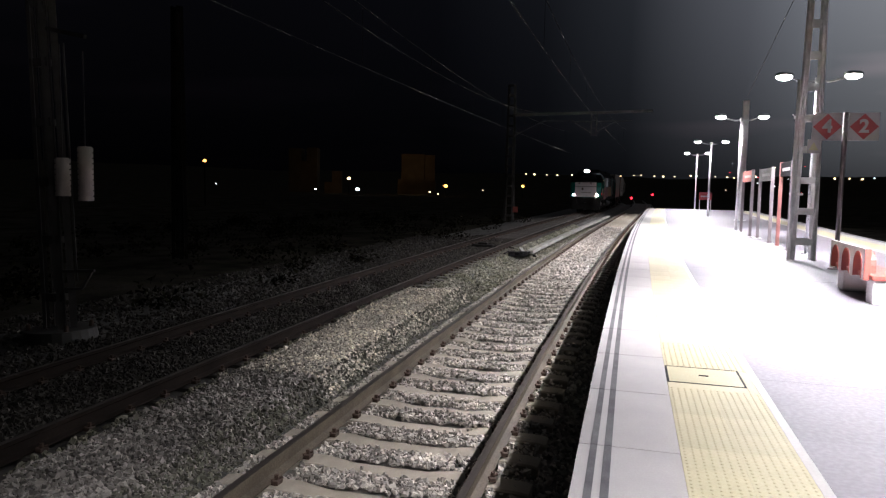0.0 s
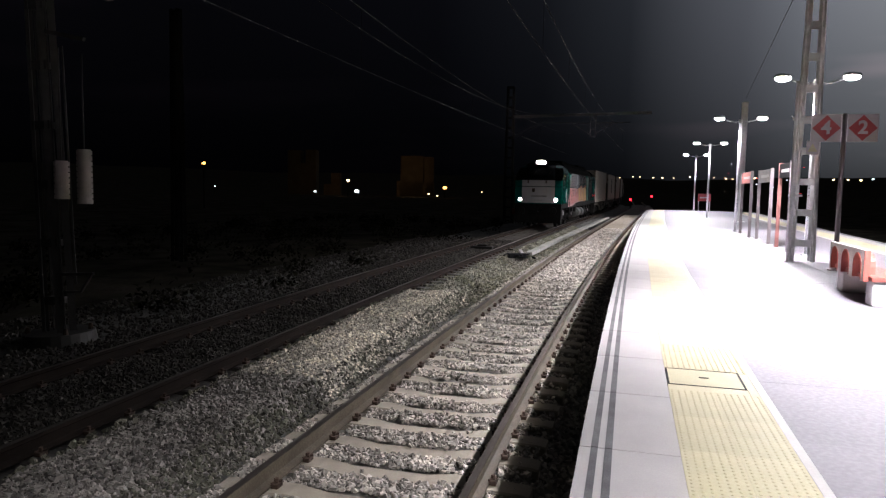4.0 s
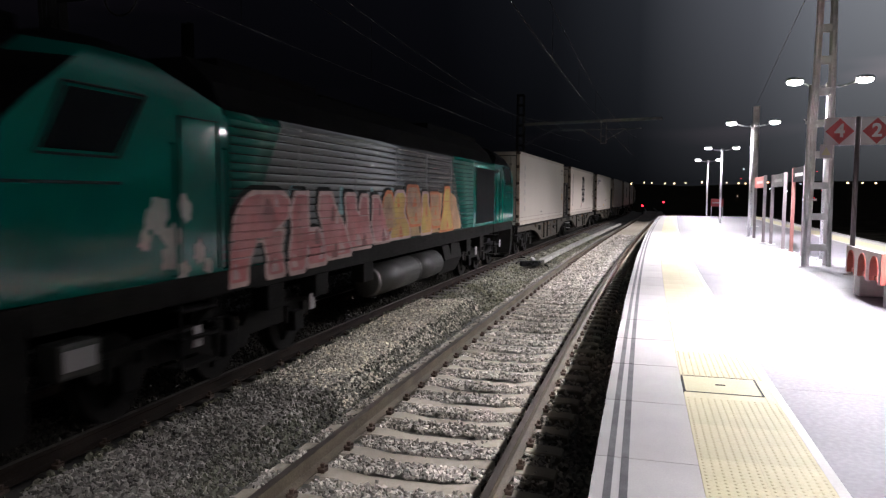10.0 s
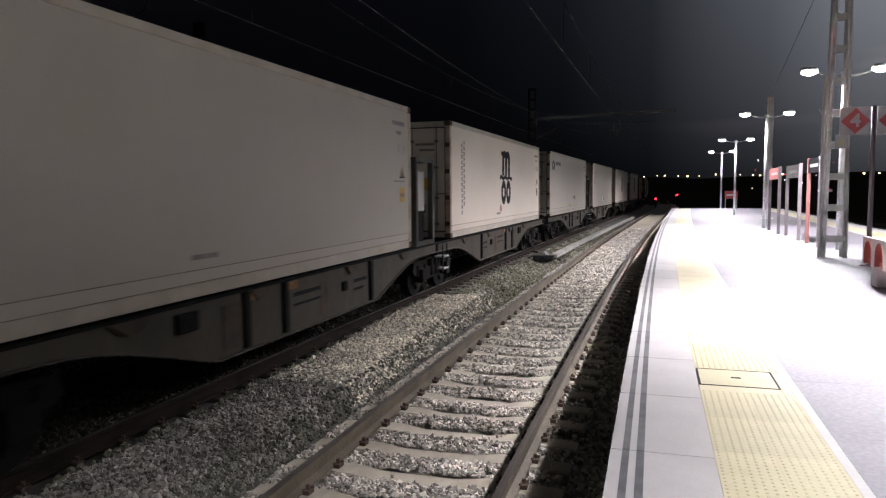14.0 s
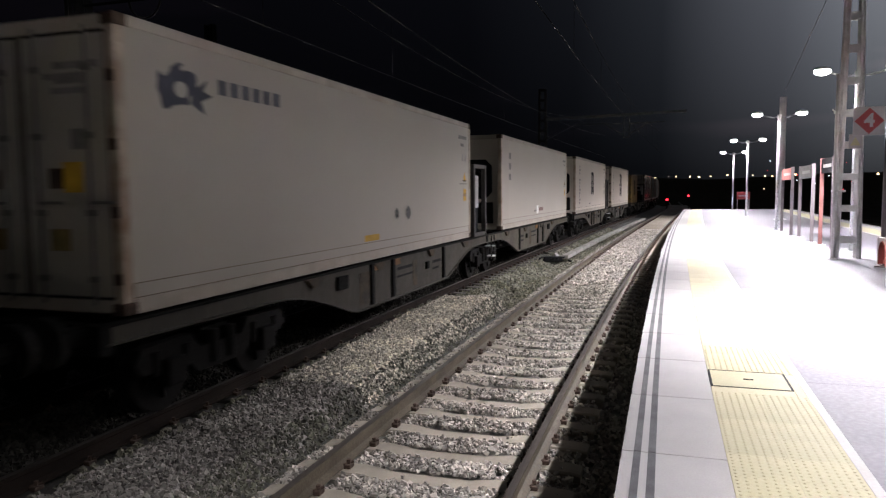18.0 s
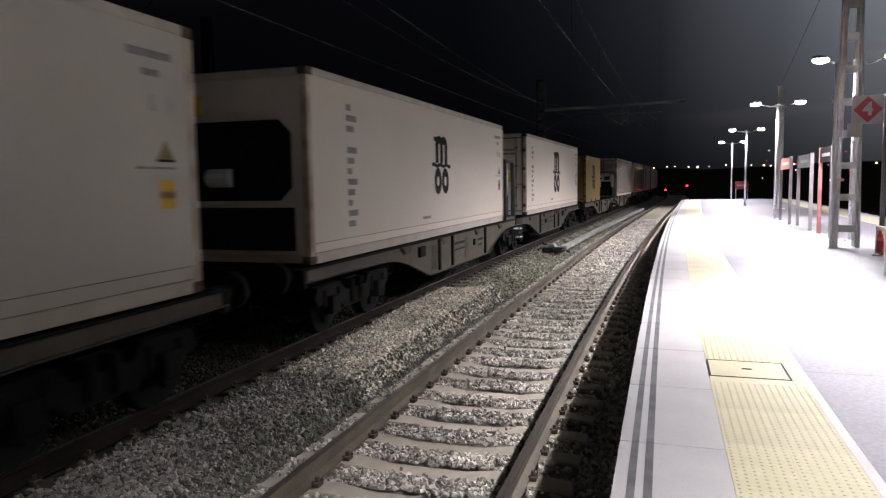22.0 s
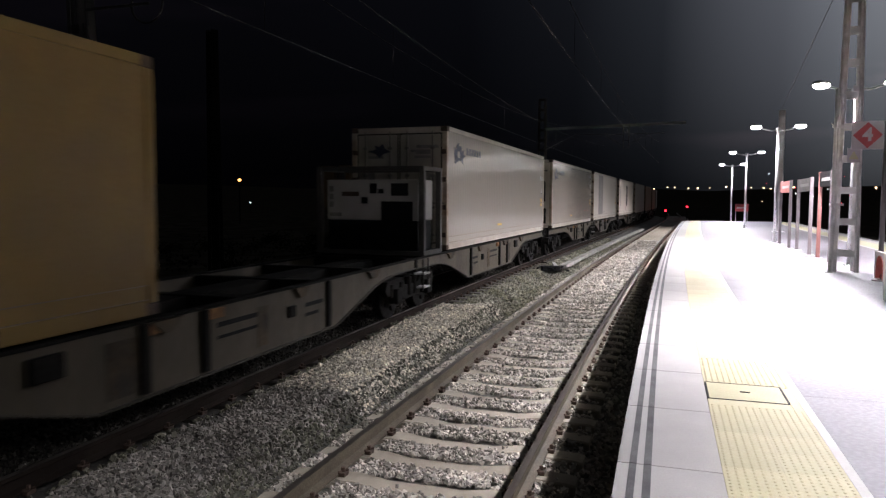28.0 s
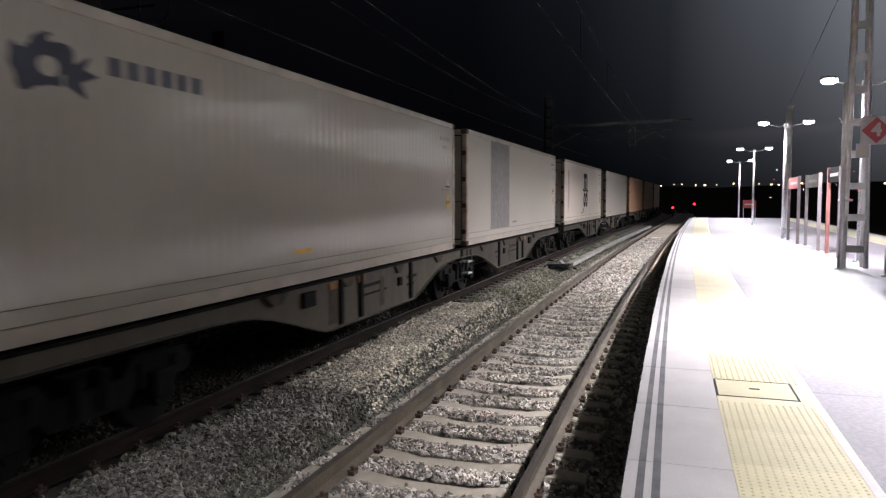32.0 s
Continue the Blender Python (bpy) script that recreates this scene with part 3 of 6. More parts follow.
def make_track(u, label, s_clip, rail_m, sleeper_m, sunk=0.0):
    root = thing("railway_track", Matrix.Identity(4), label, "railway track", "parallel running lines", "structure")
    ss = steps(-14, 60, 1.0) + steps(62, 150, 3)
    for side in (-1, 1):
        c = u + side * 0.87
        rail = part("rail", sweep(B(), [(c + x, z) for x, z in RAIL], ss), M[rail_m], root)
        part("rail_head", sweep(B(), [(c - 0.030, 0.0015), (c + 0.030, 0.0015), (c + 0.030, -0.002), (c - 0.030, -0.002)], ss), M["railtop"], rail, "worn bright running surface")
    bm = B()
    prof = [(-1.30, -0.36), (1.30, -0.36), (1.30, -0.215), (1.22, -0.20), (0.62, -0.185), (0.35, -0.225), (-0.35, -0.225), (-0.62, -0.185), (-1.22, -0.20), (-1.30, -0.215)]
    prism(bm, prof, "y", -0.13, 0.13)
    bmesh.ops.bevel(bm, geom=[e for e in bm.edges if abs(e.verts[0].co.y - e.verts[1].co.y) < 1e-4 and e.verts[0].co.z > -0.3 and e.verts[1].co.z > -0.3], offset=0.018, segments=1, affect="EDGES")
    me = mesh_of("sleeper", bm, M[sleeper_m])
    bm = B()
    for d in (-0.10, 0.10):
        box(bm, d - 0.035, d + 0.035, -0.05, 0.05, -0.185, -0.145, 0.01)
        rod(bm, (d, 0, -0.15), (d, 0, -0.105), 0.02, n=6)
        rod(bm, (d - 0.03, -0.04, -0.145), (d + 0.03, 0.04, -0.135), 0.012, n=5)
    clip = mesh_of("rail_fastening", bm, M["rust"])
    far = B()
    for i in range(140):
        s = -8.55 + 0.6 * i
        again("sleeper", me, root, place(u, s, -sunk, random.uniform(-0.4, 0.4)))
        for side in (-1, 1):
            if s < s_clip:
                again("rail_fastening", clip, root, place(u + side * 0.87, s, 0))
            else:
                p = at(u + side * 0.87, s, 0)
                box(far, p.x - 0.13, p.x + 0.13, s - 0.05, s + 0.05, -0.185, -0.12)
    tagged(part("far_fastenings", far, M["rust"], root), kind="stuff")
    return root


def make_tracks():
    make_track(U1, "railway track on concrete sleepers beside the platform", 26, "rail", "sleeper")
    make_track(U2, "second railway track with rusty rails and grimy concrete sleepers, darkened for weak light", 20, "darkrail", "darksleeper", 0.012)
    off = lambda c: (lambda u, s: abs(abs(u - c) - 0.87) > 0.10 and (abs(((s + 8.55) / 0.6 + 0.5) % 1 - 0.5) > 0.222 or abs(u - c) > 1.3 or random.random() < 0.012))
    stones("ballast_stones", 44000, U1 - 1.28, U1 + 1.0, 2.5, 22, M["stone"], 0.027, "coarse grey crushed stone between the sleepers", off(U1), 3, 0.036)
    stones("ballast_stones", 9000, -3.48, U1 - 1.22, 2.5, 24, M["stone"], 0.028, "grey crushed stone at the sleeper ends", lambda u, s: u < U1 - 1.32 or abs(((s + 8.55) / 0.6 + 0.5) % 1 - 0.5) > 0.235, 31, 0.03)
    stones("ballast_stones", 22000, U1 - 1.35, U1 + 0.9, 18, 48, M["stone"], 0.038, "grey crushed stone between distant sleepers", off(U1), 4, 0.032)
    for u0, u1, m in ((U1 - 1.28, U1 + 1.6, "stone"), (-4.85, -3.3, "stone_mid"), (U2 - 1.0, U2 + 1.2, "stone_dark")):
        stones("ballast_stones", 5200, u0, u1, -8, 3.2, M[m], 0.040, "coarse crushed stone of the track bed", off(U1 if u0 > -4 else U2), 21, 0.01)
    stones("ballast_stones", 6500, U1 + 0.95, EDGE - 0.06, 2.5, 30, M["stone"], 0.032, "shadowed crushed stone below the platform edge", lambda u, s: True, 5, 0.0)
    # near part of the heap takes the darker tone for its weaker light
    stones("ballast_heap", 14000, -4.85, -3.4, 3, 8.8, M["stone_mid"], 0.030, "heaped crushed stone between the two tracks, darkened where less light falls", lambda u, s: u < -3.58 + 0.15 * noise.noise((s * 1.5, 0, 3)), 16, 0.01)
    stones("ballast_heap", 21000, -4.85, -3.45, 8.2, 16.1, M["stone_pale"], 0.030, "heaped crushed stone between the two tracks, paler where more light falls", lambda u, s: abs(u - U2 - 0.87) > 0.1 and u < -3.58 + 0.10 * noise.noise((s * 1.5, 0, 3)), 6, 0.01)
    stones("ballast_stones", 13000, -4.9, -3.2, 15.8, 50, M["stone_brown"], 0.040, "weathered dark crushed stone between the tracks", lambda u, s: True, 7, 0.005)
    stones("ballast_stones", 26000, U2 - 0.80, U2 + 0.80, 3, 34, M["stone_dark"], 0.034, "dirty crushed stone between the rails of the second track, darkened for weak light", lambda u, s: off(U2)(u, s) or random.random() < 0.55, 8, 0.04)
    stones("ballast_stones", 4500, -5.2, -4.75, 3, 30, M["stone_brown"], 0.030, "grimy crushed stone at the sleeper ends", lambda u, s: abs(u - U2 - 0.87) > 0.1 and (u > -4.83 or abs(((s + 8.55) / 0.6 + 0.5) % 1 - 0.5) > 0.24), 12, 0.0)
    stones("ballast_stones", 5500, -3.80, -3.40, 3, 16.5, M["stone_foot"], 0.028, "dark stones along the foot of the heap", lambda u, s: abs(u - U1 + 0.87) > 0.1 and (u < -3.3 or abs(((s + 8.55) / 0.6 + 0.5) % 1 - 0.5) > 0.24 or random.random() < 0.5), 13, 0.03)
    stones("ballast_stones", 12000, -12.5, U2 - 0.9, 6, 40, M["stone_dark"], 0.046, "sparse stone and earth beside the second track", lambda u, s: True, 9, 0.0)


# ---- platform ----
def make_platform():
    ss = steps(-22, PLAT_END, 1.5)
    body = solid("platform_body", sweep(B(), [(EDGE + 0.10, -0.9), (PLAT_R - 0.10, -0.9), (PLAT_R - 0.10, PLAT - 0.09), (EDGE + 0.10, PLAT - 0.09)], ss),
                 M["concrete"], "concrete island platform wall and core", "platform", kind="structure")
    top = thing("platform_floor", Matrix.Identity(4), "pale paved station platform with yellow tactile strips", "platform", kind="structure")
    L = 1.27
    # slabs of the edge, with two dark anti-slip strips each
    bm = B()
    box(bm, 0, 0.610, -L / 2 + 0.005, L / 2 - 0.005, -0.10, 0, 0.002)
    for a, b in ((0.072, 0.115), (0.157, 0.203)):
        box(bm, a, b, -L / 2 + 0.004, L / 2 - 0.004, -0.004, 0.003)
    for f in bm.faces:
        c = f.calc_center_median()
        f.material_index = int(all(-0.0045 < v.co.z < 0.0035 and 0.07 < v.co.x < 0.21 for v in f.verts))
    me = mesh_of("edge_slab", bm, [M["slab"], M["strip"]])
    n = int((PLAT_END + 20) / L)
    for i in range(n):
        s = 4.41 + L / 2 + (i - 19) * L
        if s > PLAT_END - L / 2:
            break
        again("edge_slab", me, top, place(EDGE, s, PLAT))
        again("edge_slab", me, top, place(PLAT_R, s, PLAT, 180))
    # tactile tiles
    T = 0.348
    bm = B()
    box(bm, 0.0006, T - 0.0006, 0.0006, T - 0.0006, -0.06, 0.0)
    plain = mesh_of("plain_tactile_tile", bm.copy(), M["yellow"])
    for i in range(7):
        for j in range(7):
            c = (0.025 + 0.0497 * i, 0.025 + 0.0497 * j)
            bmesh.ops.create_cone(bm, cap_ends=True, segments=6, radius1=0.0105, radius2=0.007, depth=0.0045, matrix=Matrix.Translation((c[0], c[1], 0.00225)))
    studded = mesh_of("tactile_tile", bm, M["yellow"])
    for i in range(-60, 160):
        s = 6.62 + i * T
        if s > PLAT_END - T:
            break
        for j in (0, 1):
            if 6.0 < s + T / 2 < 6.62:
                continue
            again("tactile_tile", studded if 2 < s < 7.5 else plain, top, place(0.392 + j * T, s, PLAT))
    bm = sweep(B(), [(PLAT_R - 1.34, PLAT - 0.05), (PLAT_R - 0.62, PLAT - 0.05), (PLAT_R - 0.62, PLAT), (PLAT_R - 1.34, PLAT)], ss)
    part("far_tactile_band", bm, M["yellow"], top)
    for a, b in ((1.0895, 1.1505), (PLAT_R - 1.4655, PLAT_R - 1.3405)):
        part("white_border", sweep(B(), [(a, PLAT - 0.05), (b, PLAT - 0.05), (b, PLAT), (a, PLAT)], ss), M["pale"], top)
    # large paving panels with hairline joints
    w, d = 1.33, 1.5
    nu = 4
    wid = (PLAT_R - 1.465 - 1.15) / nu
    bm = B()
    box(bm, 0.0015, wid - 0.0015, 0.0015, d - 0.0015, -0.08, 0)
    me = mesh_of("paving_panel", bm, M["paving"])
    for i in range(-14, 40):
        s = 4.9 + i * d
        if s + d > PLAT_END:
            break
        for j in range(nu):
            again("paving_panel", me, top, place(1.15 + j * wid, s, PLAT + (0.0008 if (i + j) % 2 else 0)))
    s = 4.9 + d * math.floor((PLAT_END - 4.9) / d)
    part("end_strip", sweep(B(), [(1.15, PLAT - 0.08), (PLAT_R - 1.465, PLAT - 0.08), (PLAT_R - 1.465, PLAT), (1.15, PLAT)], [s + 0.01, PLAT_END]), M["paving"], top)
    # access cover in the tactile strip
    hatch = thing("access_cover", place(0.395, 6.09, PLAT), "yellow tactile-topped access cover in a dark frame", "access cover")
    part("edge_filler", box(B(), 0.624, 0.692, -0.164, 0.53, -0.05, -0.001), M["yellow"], hatch)
    part("edge_filler", box(B(), 0.0, 0.62, -0.164, -0.004, -0.05, -0.001), M["yellow"], hatch)
    bm = B()
    for a in ((0, 0.62, 0, 0.015), (0, 0.62, 0.545, 0.56), (0, 0.015, 0, 0.56), (0.605, 0.62, 0, 0.56)):
        box(bm, *a, -0.05, 0.002)
    part("frame", bm, M["black"], hatch)
    bm = B()
    box(bm, 0.016, 0.604, 0.016, 0.544, -0.05, 0.0)
    part("lid", bm, M["yellow"], hatch)
    bm = B()
    box(bm, 0.27, 0.35, 0.27, 0.292, -0.01, 0.006, 0.004)
    part("handle", bm, M["black"], hatch, "dark recessed lifting handle")


def lamp_parts():
    root = thing("platform_lamp", Matrix.Identity(4), "tall steel platform lamp with two lit heads", "street lamp", "platform lamps")
    post = part("post", rod(rod(B(), (0, 0, 0), (0, 0, 4.40), 0.062, 0.052, 14), (0, 0, 0), (0, 0, 0.03), 0.14, n=14), M["alu"], root, "", True)
    for x in (-0.105, 0.105):
        for y in (-0.06, 0.06):
            part("base_bolt", rod(B(), (x, y, 0), (x, y, 0.05), 0.012, n=6), M["galv"], root)
    part("collar", rod(B(), (0, 0, 4.33), (0, 0, 4.48), 0.075, n=14), M["galv"], root)
    for side in (-1, 1):
        bm = B()
        p = [(0.04, 4.40), (0.25, 4.38), (0.50, 4.44), (0.68, 4.51)]
        for a, b in zip(p, p[1:]):
            rod(bm, (side * a[0], 0, a[1]), (side * b[0], 0, b[1]), 0.025, n=8)
        arm = part("arm", bm, M["alu"], root)
        bm = ball(B(), (side * 0.79, 0, 4.575), 0.215, 0.34, 12)
        part("lamp_housing", bm, M["alu"], root, "", True)
        bm = B()
        ball(bm, (side * 0.79, 0, 4.52), 0.19, 0.46, 12)
        part("diffuser", bm, M["lamp"], root, "glowing white diffuser", True)
    return root


LAMP_S = ((4.32, 19.9), (3.74, 30.4), (3.62, 45.8), (3.42, 60.3))


def make_lamps():
    root = lamp_parts()
    for i, (u, s) in enumerate(((4.1, 9.3), (3.95, -1.3)) + LAMP_S):
        m = place(u, s, PLAT)
        if i == 0:
            root.matrix_basis = m
        else:
            copy_thing(root, m)
        for side in (-1, 1):
            d = bpy.data.lights.new("platform_light", "SPOT")
            d.energy, d.color, d.spot_size, d.spot_blend, d.shadow_soft_size = LAMP_POWER * (1.00, 1.35, 0.85, 0.80, 0.70, 0.68)[i] * (1.6 if side < 0 else 0.22), (0.96, 0.925, 1.0), radians((133, 134)[i] if i < 2 else 168), (1.0, 0.7)[i] if i < 2 else 0.62, 0.10
            o = new("platform_light", d)
            o.matrix_basis = m @ pose(side * 0.79, 0, 4.42, 0, 0, 0)


# ---- the freight train: local y runs back from each vehicle's middle, the train moves towards -y ----
def shape(bm, pts, x, material_index=0, thick=0.004):
    """A thin painted shape of (y, z) points on the side plane x."""
    n0 = len(bm.faces)
    prism(bm, pts, "x", x, x + thick)
    return bm


def wheelset(parent, y, r=0.46):
    bm = B()
    rod(bm, (-1.0, 0, 0), (1.0, 0, 0), 0.08, n=10)
    for side in (-1, 1):
        c = side * 0.865
        rod(bm, (c - 0.07, 0, 0), (c + 0.07, 0, 0), r, n=24)
        rod(bm, (c - side * 0.10, 0, 0), (c - side * 0.06, 0, 0), r + 0.03, n=24)
        rod(bm, (c + side * 0.07, 0, 0), (c + side * 0.10, 0, 0), r * 0.55, r * 0.4, 16)
        for k in range(5):
            a = k * 6.283 / 5
            rod(bm, (c + side * 0.06, 0.3 * math.cos(a) * r, 0.3 * math.sin(a) * r), (c + side * 0.095, 0.66 * math.cos(a) * r, 0.66 * math.sin(a) * r), 0.03, n=5)
    ob = part("wheelset", bm, M["dark"], parent)
    ob.matrix_basis = pose(0, y, r)
    WHEELS.append((ob, y, r))
    return ob


WHEELS = []


def bogie(parent, y, axles, material="dark"):
    bm = B()
    half = max(abs(a) for a in axles) + 0.55
    for side in (-1, 1):
        x = side * 1.02
        prism(bm, [(y - half, 0.62), (y - half + 0.1, 0.78), (y - 0.55, 0.80), (y - 0.4, 0.62), (y + 0.4, 0.62), (y + 0.55, 0.80), (y + half - 0.1, 0.78), (y + half, 0.62),
                   (y + half - 0.1, 0.5), (y + 0.6, 0.48), (y + 0.45, 0.34), (y - 0.45, 0.34), (y - 0.6, 0.48), (y - half + 0.1, 0.5)], "x", x - 0.07, x + 0.07)
        for a in axles:
            box(bm, x - 0.02, x + side * 0.17, y + a - 0.15, y + a + 0.15, 0.32, 0.62, 0.03)
            for d in (-0.24, 0.24):
                rod(bm, (x + side * 0.05, y + a + d, 0.46), (x + side * 0.05, y + a + d, 0.72), 0.06, n=8)
        for a in (-0.16, 0.16):
            rod(bm, (x + side * 0.05, y + a, 0.4), (x + side * 0.05, y + a, 0.78), 0.08, n=8)
    box(bm, -1.0, 1.0, y - 0.25, y + 0.25, 0.5, 0.8)
    part("bogie_frame", bm, M[material], parent, "grimy bogie frame with springs")
    for a in axles:
        wheelset(parent, y + a)


def buffers(parent, y, d):
    for side in (-1, 1):
        bm = rod(B(), (side * 0.95, y, 1.05), (side * 0.95, y + d * 0.42, 1.05), 0.11, 0.09, 12)
        rod(bm, (side * 0.95, y + d * 0.40, 1.05), (side * 0.95, y + d * 0.50, 1.05), 0.24, n=16)
        part("buffer", bm, M["dark"], parent)
    part("coupling", rod(B(), (0, y, 0.98), (0, y + d * 0.35, 0.98), 0.05, n=8), M["dark"], parent)


LOCO_L = 21.26


def make_loco():
    h = LOCO_L / 2
    root = thing("locomotive", Matrix.Identity(4), "teal and silver diesel freight locomotive with graffiti on its side", "locomotive")
    W = 1.42

    def end_cab(d):
        """One cab; d is -1 for the leading end, 1 for the trailing end."""
        Y = lambda q: d * (h - q)
        bm = B()
        # outline in plan: flat nose 2.0 m wide, chamfered corners; stacked rings round back into the roof
        rings = [(1.46, 0.0, 1.0, W, 0.06, 3.22), (2.84, 0.0, 0.99, W, 0.08, 3.22), (2.95, 0.07, 0.99, W, 0.10, 3.22), (3.2, 0.26, 0.97, W - 0.01, 0.20, 3.22),
                 (3.38, 0.42, 0.95, W - 0.03, 0.30, 3.15), (3.60, 0.64, 0.92, W - 0.12, 0.42, 2.5), (3.77, 0.87, 0.88, W - 0.28, 0.55, 2.2), (3.89, 1.12, 0.80, W - 0.46, 0.6, 2.05),
                 (3.97, 1.4, 0.66, W - 0.68, 0.5, 2.0), (4.0, 1.7, 0.5, W - 0.85, 0.2, 1.98)]
        vs = []
        for z, back, fx, wx, cb, rear in rings:
            vs.append([bm.verts.new(p) for p in ((-wx, Y(rear), z), (-wx, Y(back + cb), z), (-fx, Y(back), z), (fx, Y(back), z), (wx, Y(back + cb), z), (wx, Y(rear), z))])
        for a, b in zip(vs, vs[1:]):
            for i in range(6):
                j = (i + 1) % 6
                bm.faces.new((a[i], a[j], b[j], b[i]))
        bm.faces.new(vs[0])
        bm.faces.new(vs[-1])
        bmesh.ops.recalc_face_normals(bm, faces=bm.faces)
        # black covers the sooty crown and also paints shade on upper teal faces
        for f in bm.faces:
            z = f.calc_center_median().z
            f.material_index = int(z > (3.82 if d < 0 else 3.46) or (z > 2.88 and f.normal.y * d > 0.45))
            f.smooth = True
        for e in bm.edges:
            e.smooth = e.calc_face_angle(0) < 0.42
        cab = part("cab", bm, [M["teal"], M["roofblack"]], root, "teal angular driver's cab with a sooty top, upper faces blackened as shade")
        bm = B()
        box(bm, -0.985, 0.985, Y(-0.012), Y(0.02), 1.50, 2.45, 0.004)
        box(bm, -0.985, 0.985, Y(-0.012), Y(0.02), 2.49, 2.85, 0.004)
        nose = part("nose_panel", bm, M["nose"], cab, "pale grey front panel with dirt streaks")
        bm = B()
        box(bm, -1.0, 1.0, Y(-0.016), Y(0.03), 2.455, 2.485)
        for k in (-1, 1):
            beam(bm, (k * 0.995, Y(-0.004), 2.47), (k * (W + 0.002), Y(0.07), 2.47), 0.014, 0.03)
        box(bm, -W - 0.004, -W + 0.02, Y(0.10), Y(1.45), 2.455, 2.485)
        box(bm, W - 0.02, W + 0.004, Y(0.10), Y(1.45), 2.455, 2.485)
        part("waist_line", bm, M["black"], cab)
        # one tall windscreen follows the leaning face
        bm = B()
        rows = [[bm.verts.new((k * (fx - 0.02), Y(back - 0.014), z + 0.010)) for k in (-1, -0.33, 0.33, 1)] for z, back, fx, wx, cb, rear in rings[2:7]]
        for a, b in zip(rows, rows[1:]):
            for i in range(3):
                bm.faces.new((a[i], a[i + 1], b[i + 1], b[i])).smooth = True
        r = bmesh.ops.extrude_face_region(bm, geom=list(bm.faces))
        bmesh.ops.translate(bm, vec=(0, -d * 0.03, -0.03), verts=[v for v in r["geom"] if isinstance(v, bmesh.types.BMVert)])
        bmesh.ops.recalc_face_normals(bm, faces=bm.faces)
        part("windscreen", bm, M["glass"], cab, "dark windscreen glass")
        for x0 in (-0.5, 0.42):
            bm = B()
            rod(bm, (x0, Y(-0.02), 2.93), (x0 + 0.25, Y(0.26), 3.30), 0.012, n=5)
            rod(bm, (x0 + 0.17, Y(0.19), 3.20), (x0 + 0.36, Y(0.42), 3.50), 0.02, n=5)
            part("wiper", bm, M["black"], cab)
        for side in (-1, 1):
            x = side * (W + 0.004)
            bm = B()
            prism(bm, [(Y(0.52), 2.75), (Y(1.38), 2.75), (Y(1.76), 3.30), (Y(0.84), 3.30)], "x", x - side * 0.02, x)
            part("side_window", bm, M["glass"], cab)
            bm = B()
            P = [(Y(0.46), 2.71), (Y(1.41), 2.71), (Y(1.81), 3.34), (Y(0.79), 3.34)]
            for p, q2 in zip(P, P[1:] + P[:1]):
                rod(bm, (x, *p), (x, *q2), 0.014, n=5)
            part("window_surround", bm, M["black"], cab)
            bm = B()
            for (p, q2) in (((Y(2.32), 1.5), (Y(2.32), 3.2)), ((Y(3.02), 1.5), (Y(3.02), 3.2)), ((Y(2.32), 3.2), (Y(3.02), 3.2))):
                beam(bm, (x, *p), (x, *q2), 0.012, 0.012)
            door = part("cab_door", bm, M["black"], cab, "seam of the cab door")
            for yy in (Y(2.18), Y(3.12)):
                bm = B()
                rod(bm, (x + side * 0.05, yy, 1.5), (x + side * 0.05, yy, 2.9), 0.016, n=6)
                for z in (1.5, 2.9):
                    rod(bm, (x - side * 0.02, yy, z), (x + side * 0.05, yy, z), 0.012, n=5)
                part("handrail", bm, M["teal"], cab)
            for z in (0.42, 0.74, 1.06, 1.36):
                part("step", box(B(), side * 1.12, side * 1.40, Y(2.35), Y(3.0), z, z + 0.03), M["dark"], cab)
            for yy in (Y(2.35), Y(3.0)):
                part("step_stringer", beam(B(), (side * 1.36, yy, 0.42), (side * 1.36, yy, 1.4), 0.03, 0.03), M["dark"], cab)
            # headlights at the nose corners
            bm = B()
            cpos = Vector((side * 1.08, Y(-0.03), 1.68))
            rod(bm, cpos + Vector((0, d * 0.025, 0)), cpos + Vector((0, -d * 0.12, 0)), 0.15, n=18)
            lampbox = part("headlight", bm, M["black"], cab, "round headlight housing")
            bm = rod(B(), cpos + Vector((0, d * 0.012, 0)), cpos + Vector((0, d * 0.03, 0)), 0.105, 0.09, 18)
            part("headlight_lens", bm, M["head"] if d < 0 else M["glass"], lampbox, "glowing headlight lens" if d < 0 else "unlit lamp lens", True)
        bm = B()
        box(bm, -0.33, 0.33, Y(0.70), Y(1.35), 3.805, 3.84, 0.008)
        box(bm, -0.33, 0.33, Y(0.74), Y(1.35), 4.06, 4.10, 0.008)
        for k in (-1, 1):
            box(bm, k * 0.29, k * 0.33, Y(0.74), Y(1.35), 3.84, 4.06)
        box(bm, -0.29, 0.29, Y(0.90), Y(1.35), 3.84, 4.06)
        top = part("roof_headlight", bm, M["roofblack"], cab, "hooded roof headlight box")
        lens = prism(B(), [(0.26 * math.cos(a) * (1.12 if math.sin(a) < 0 else 0.92), 3.95 + 0.098 * math.sin(a)) for a in [k * 6.2832 / 20 for k in range(20)]], "y", Y(0.80), Y(0.92))
        part("roof_headlight_lens", lens, M["head"] if d < 0 else M["glass"], top)
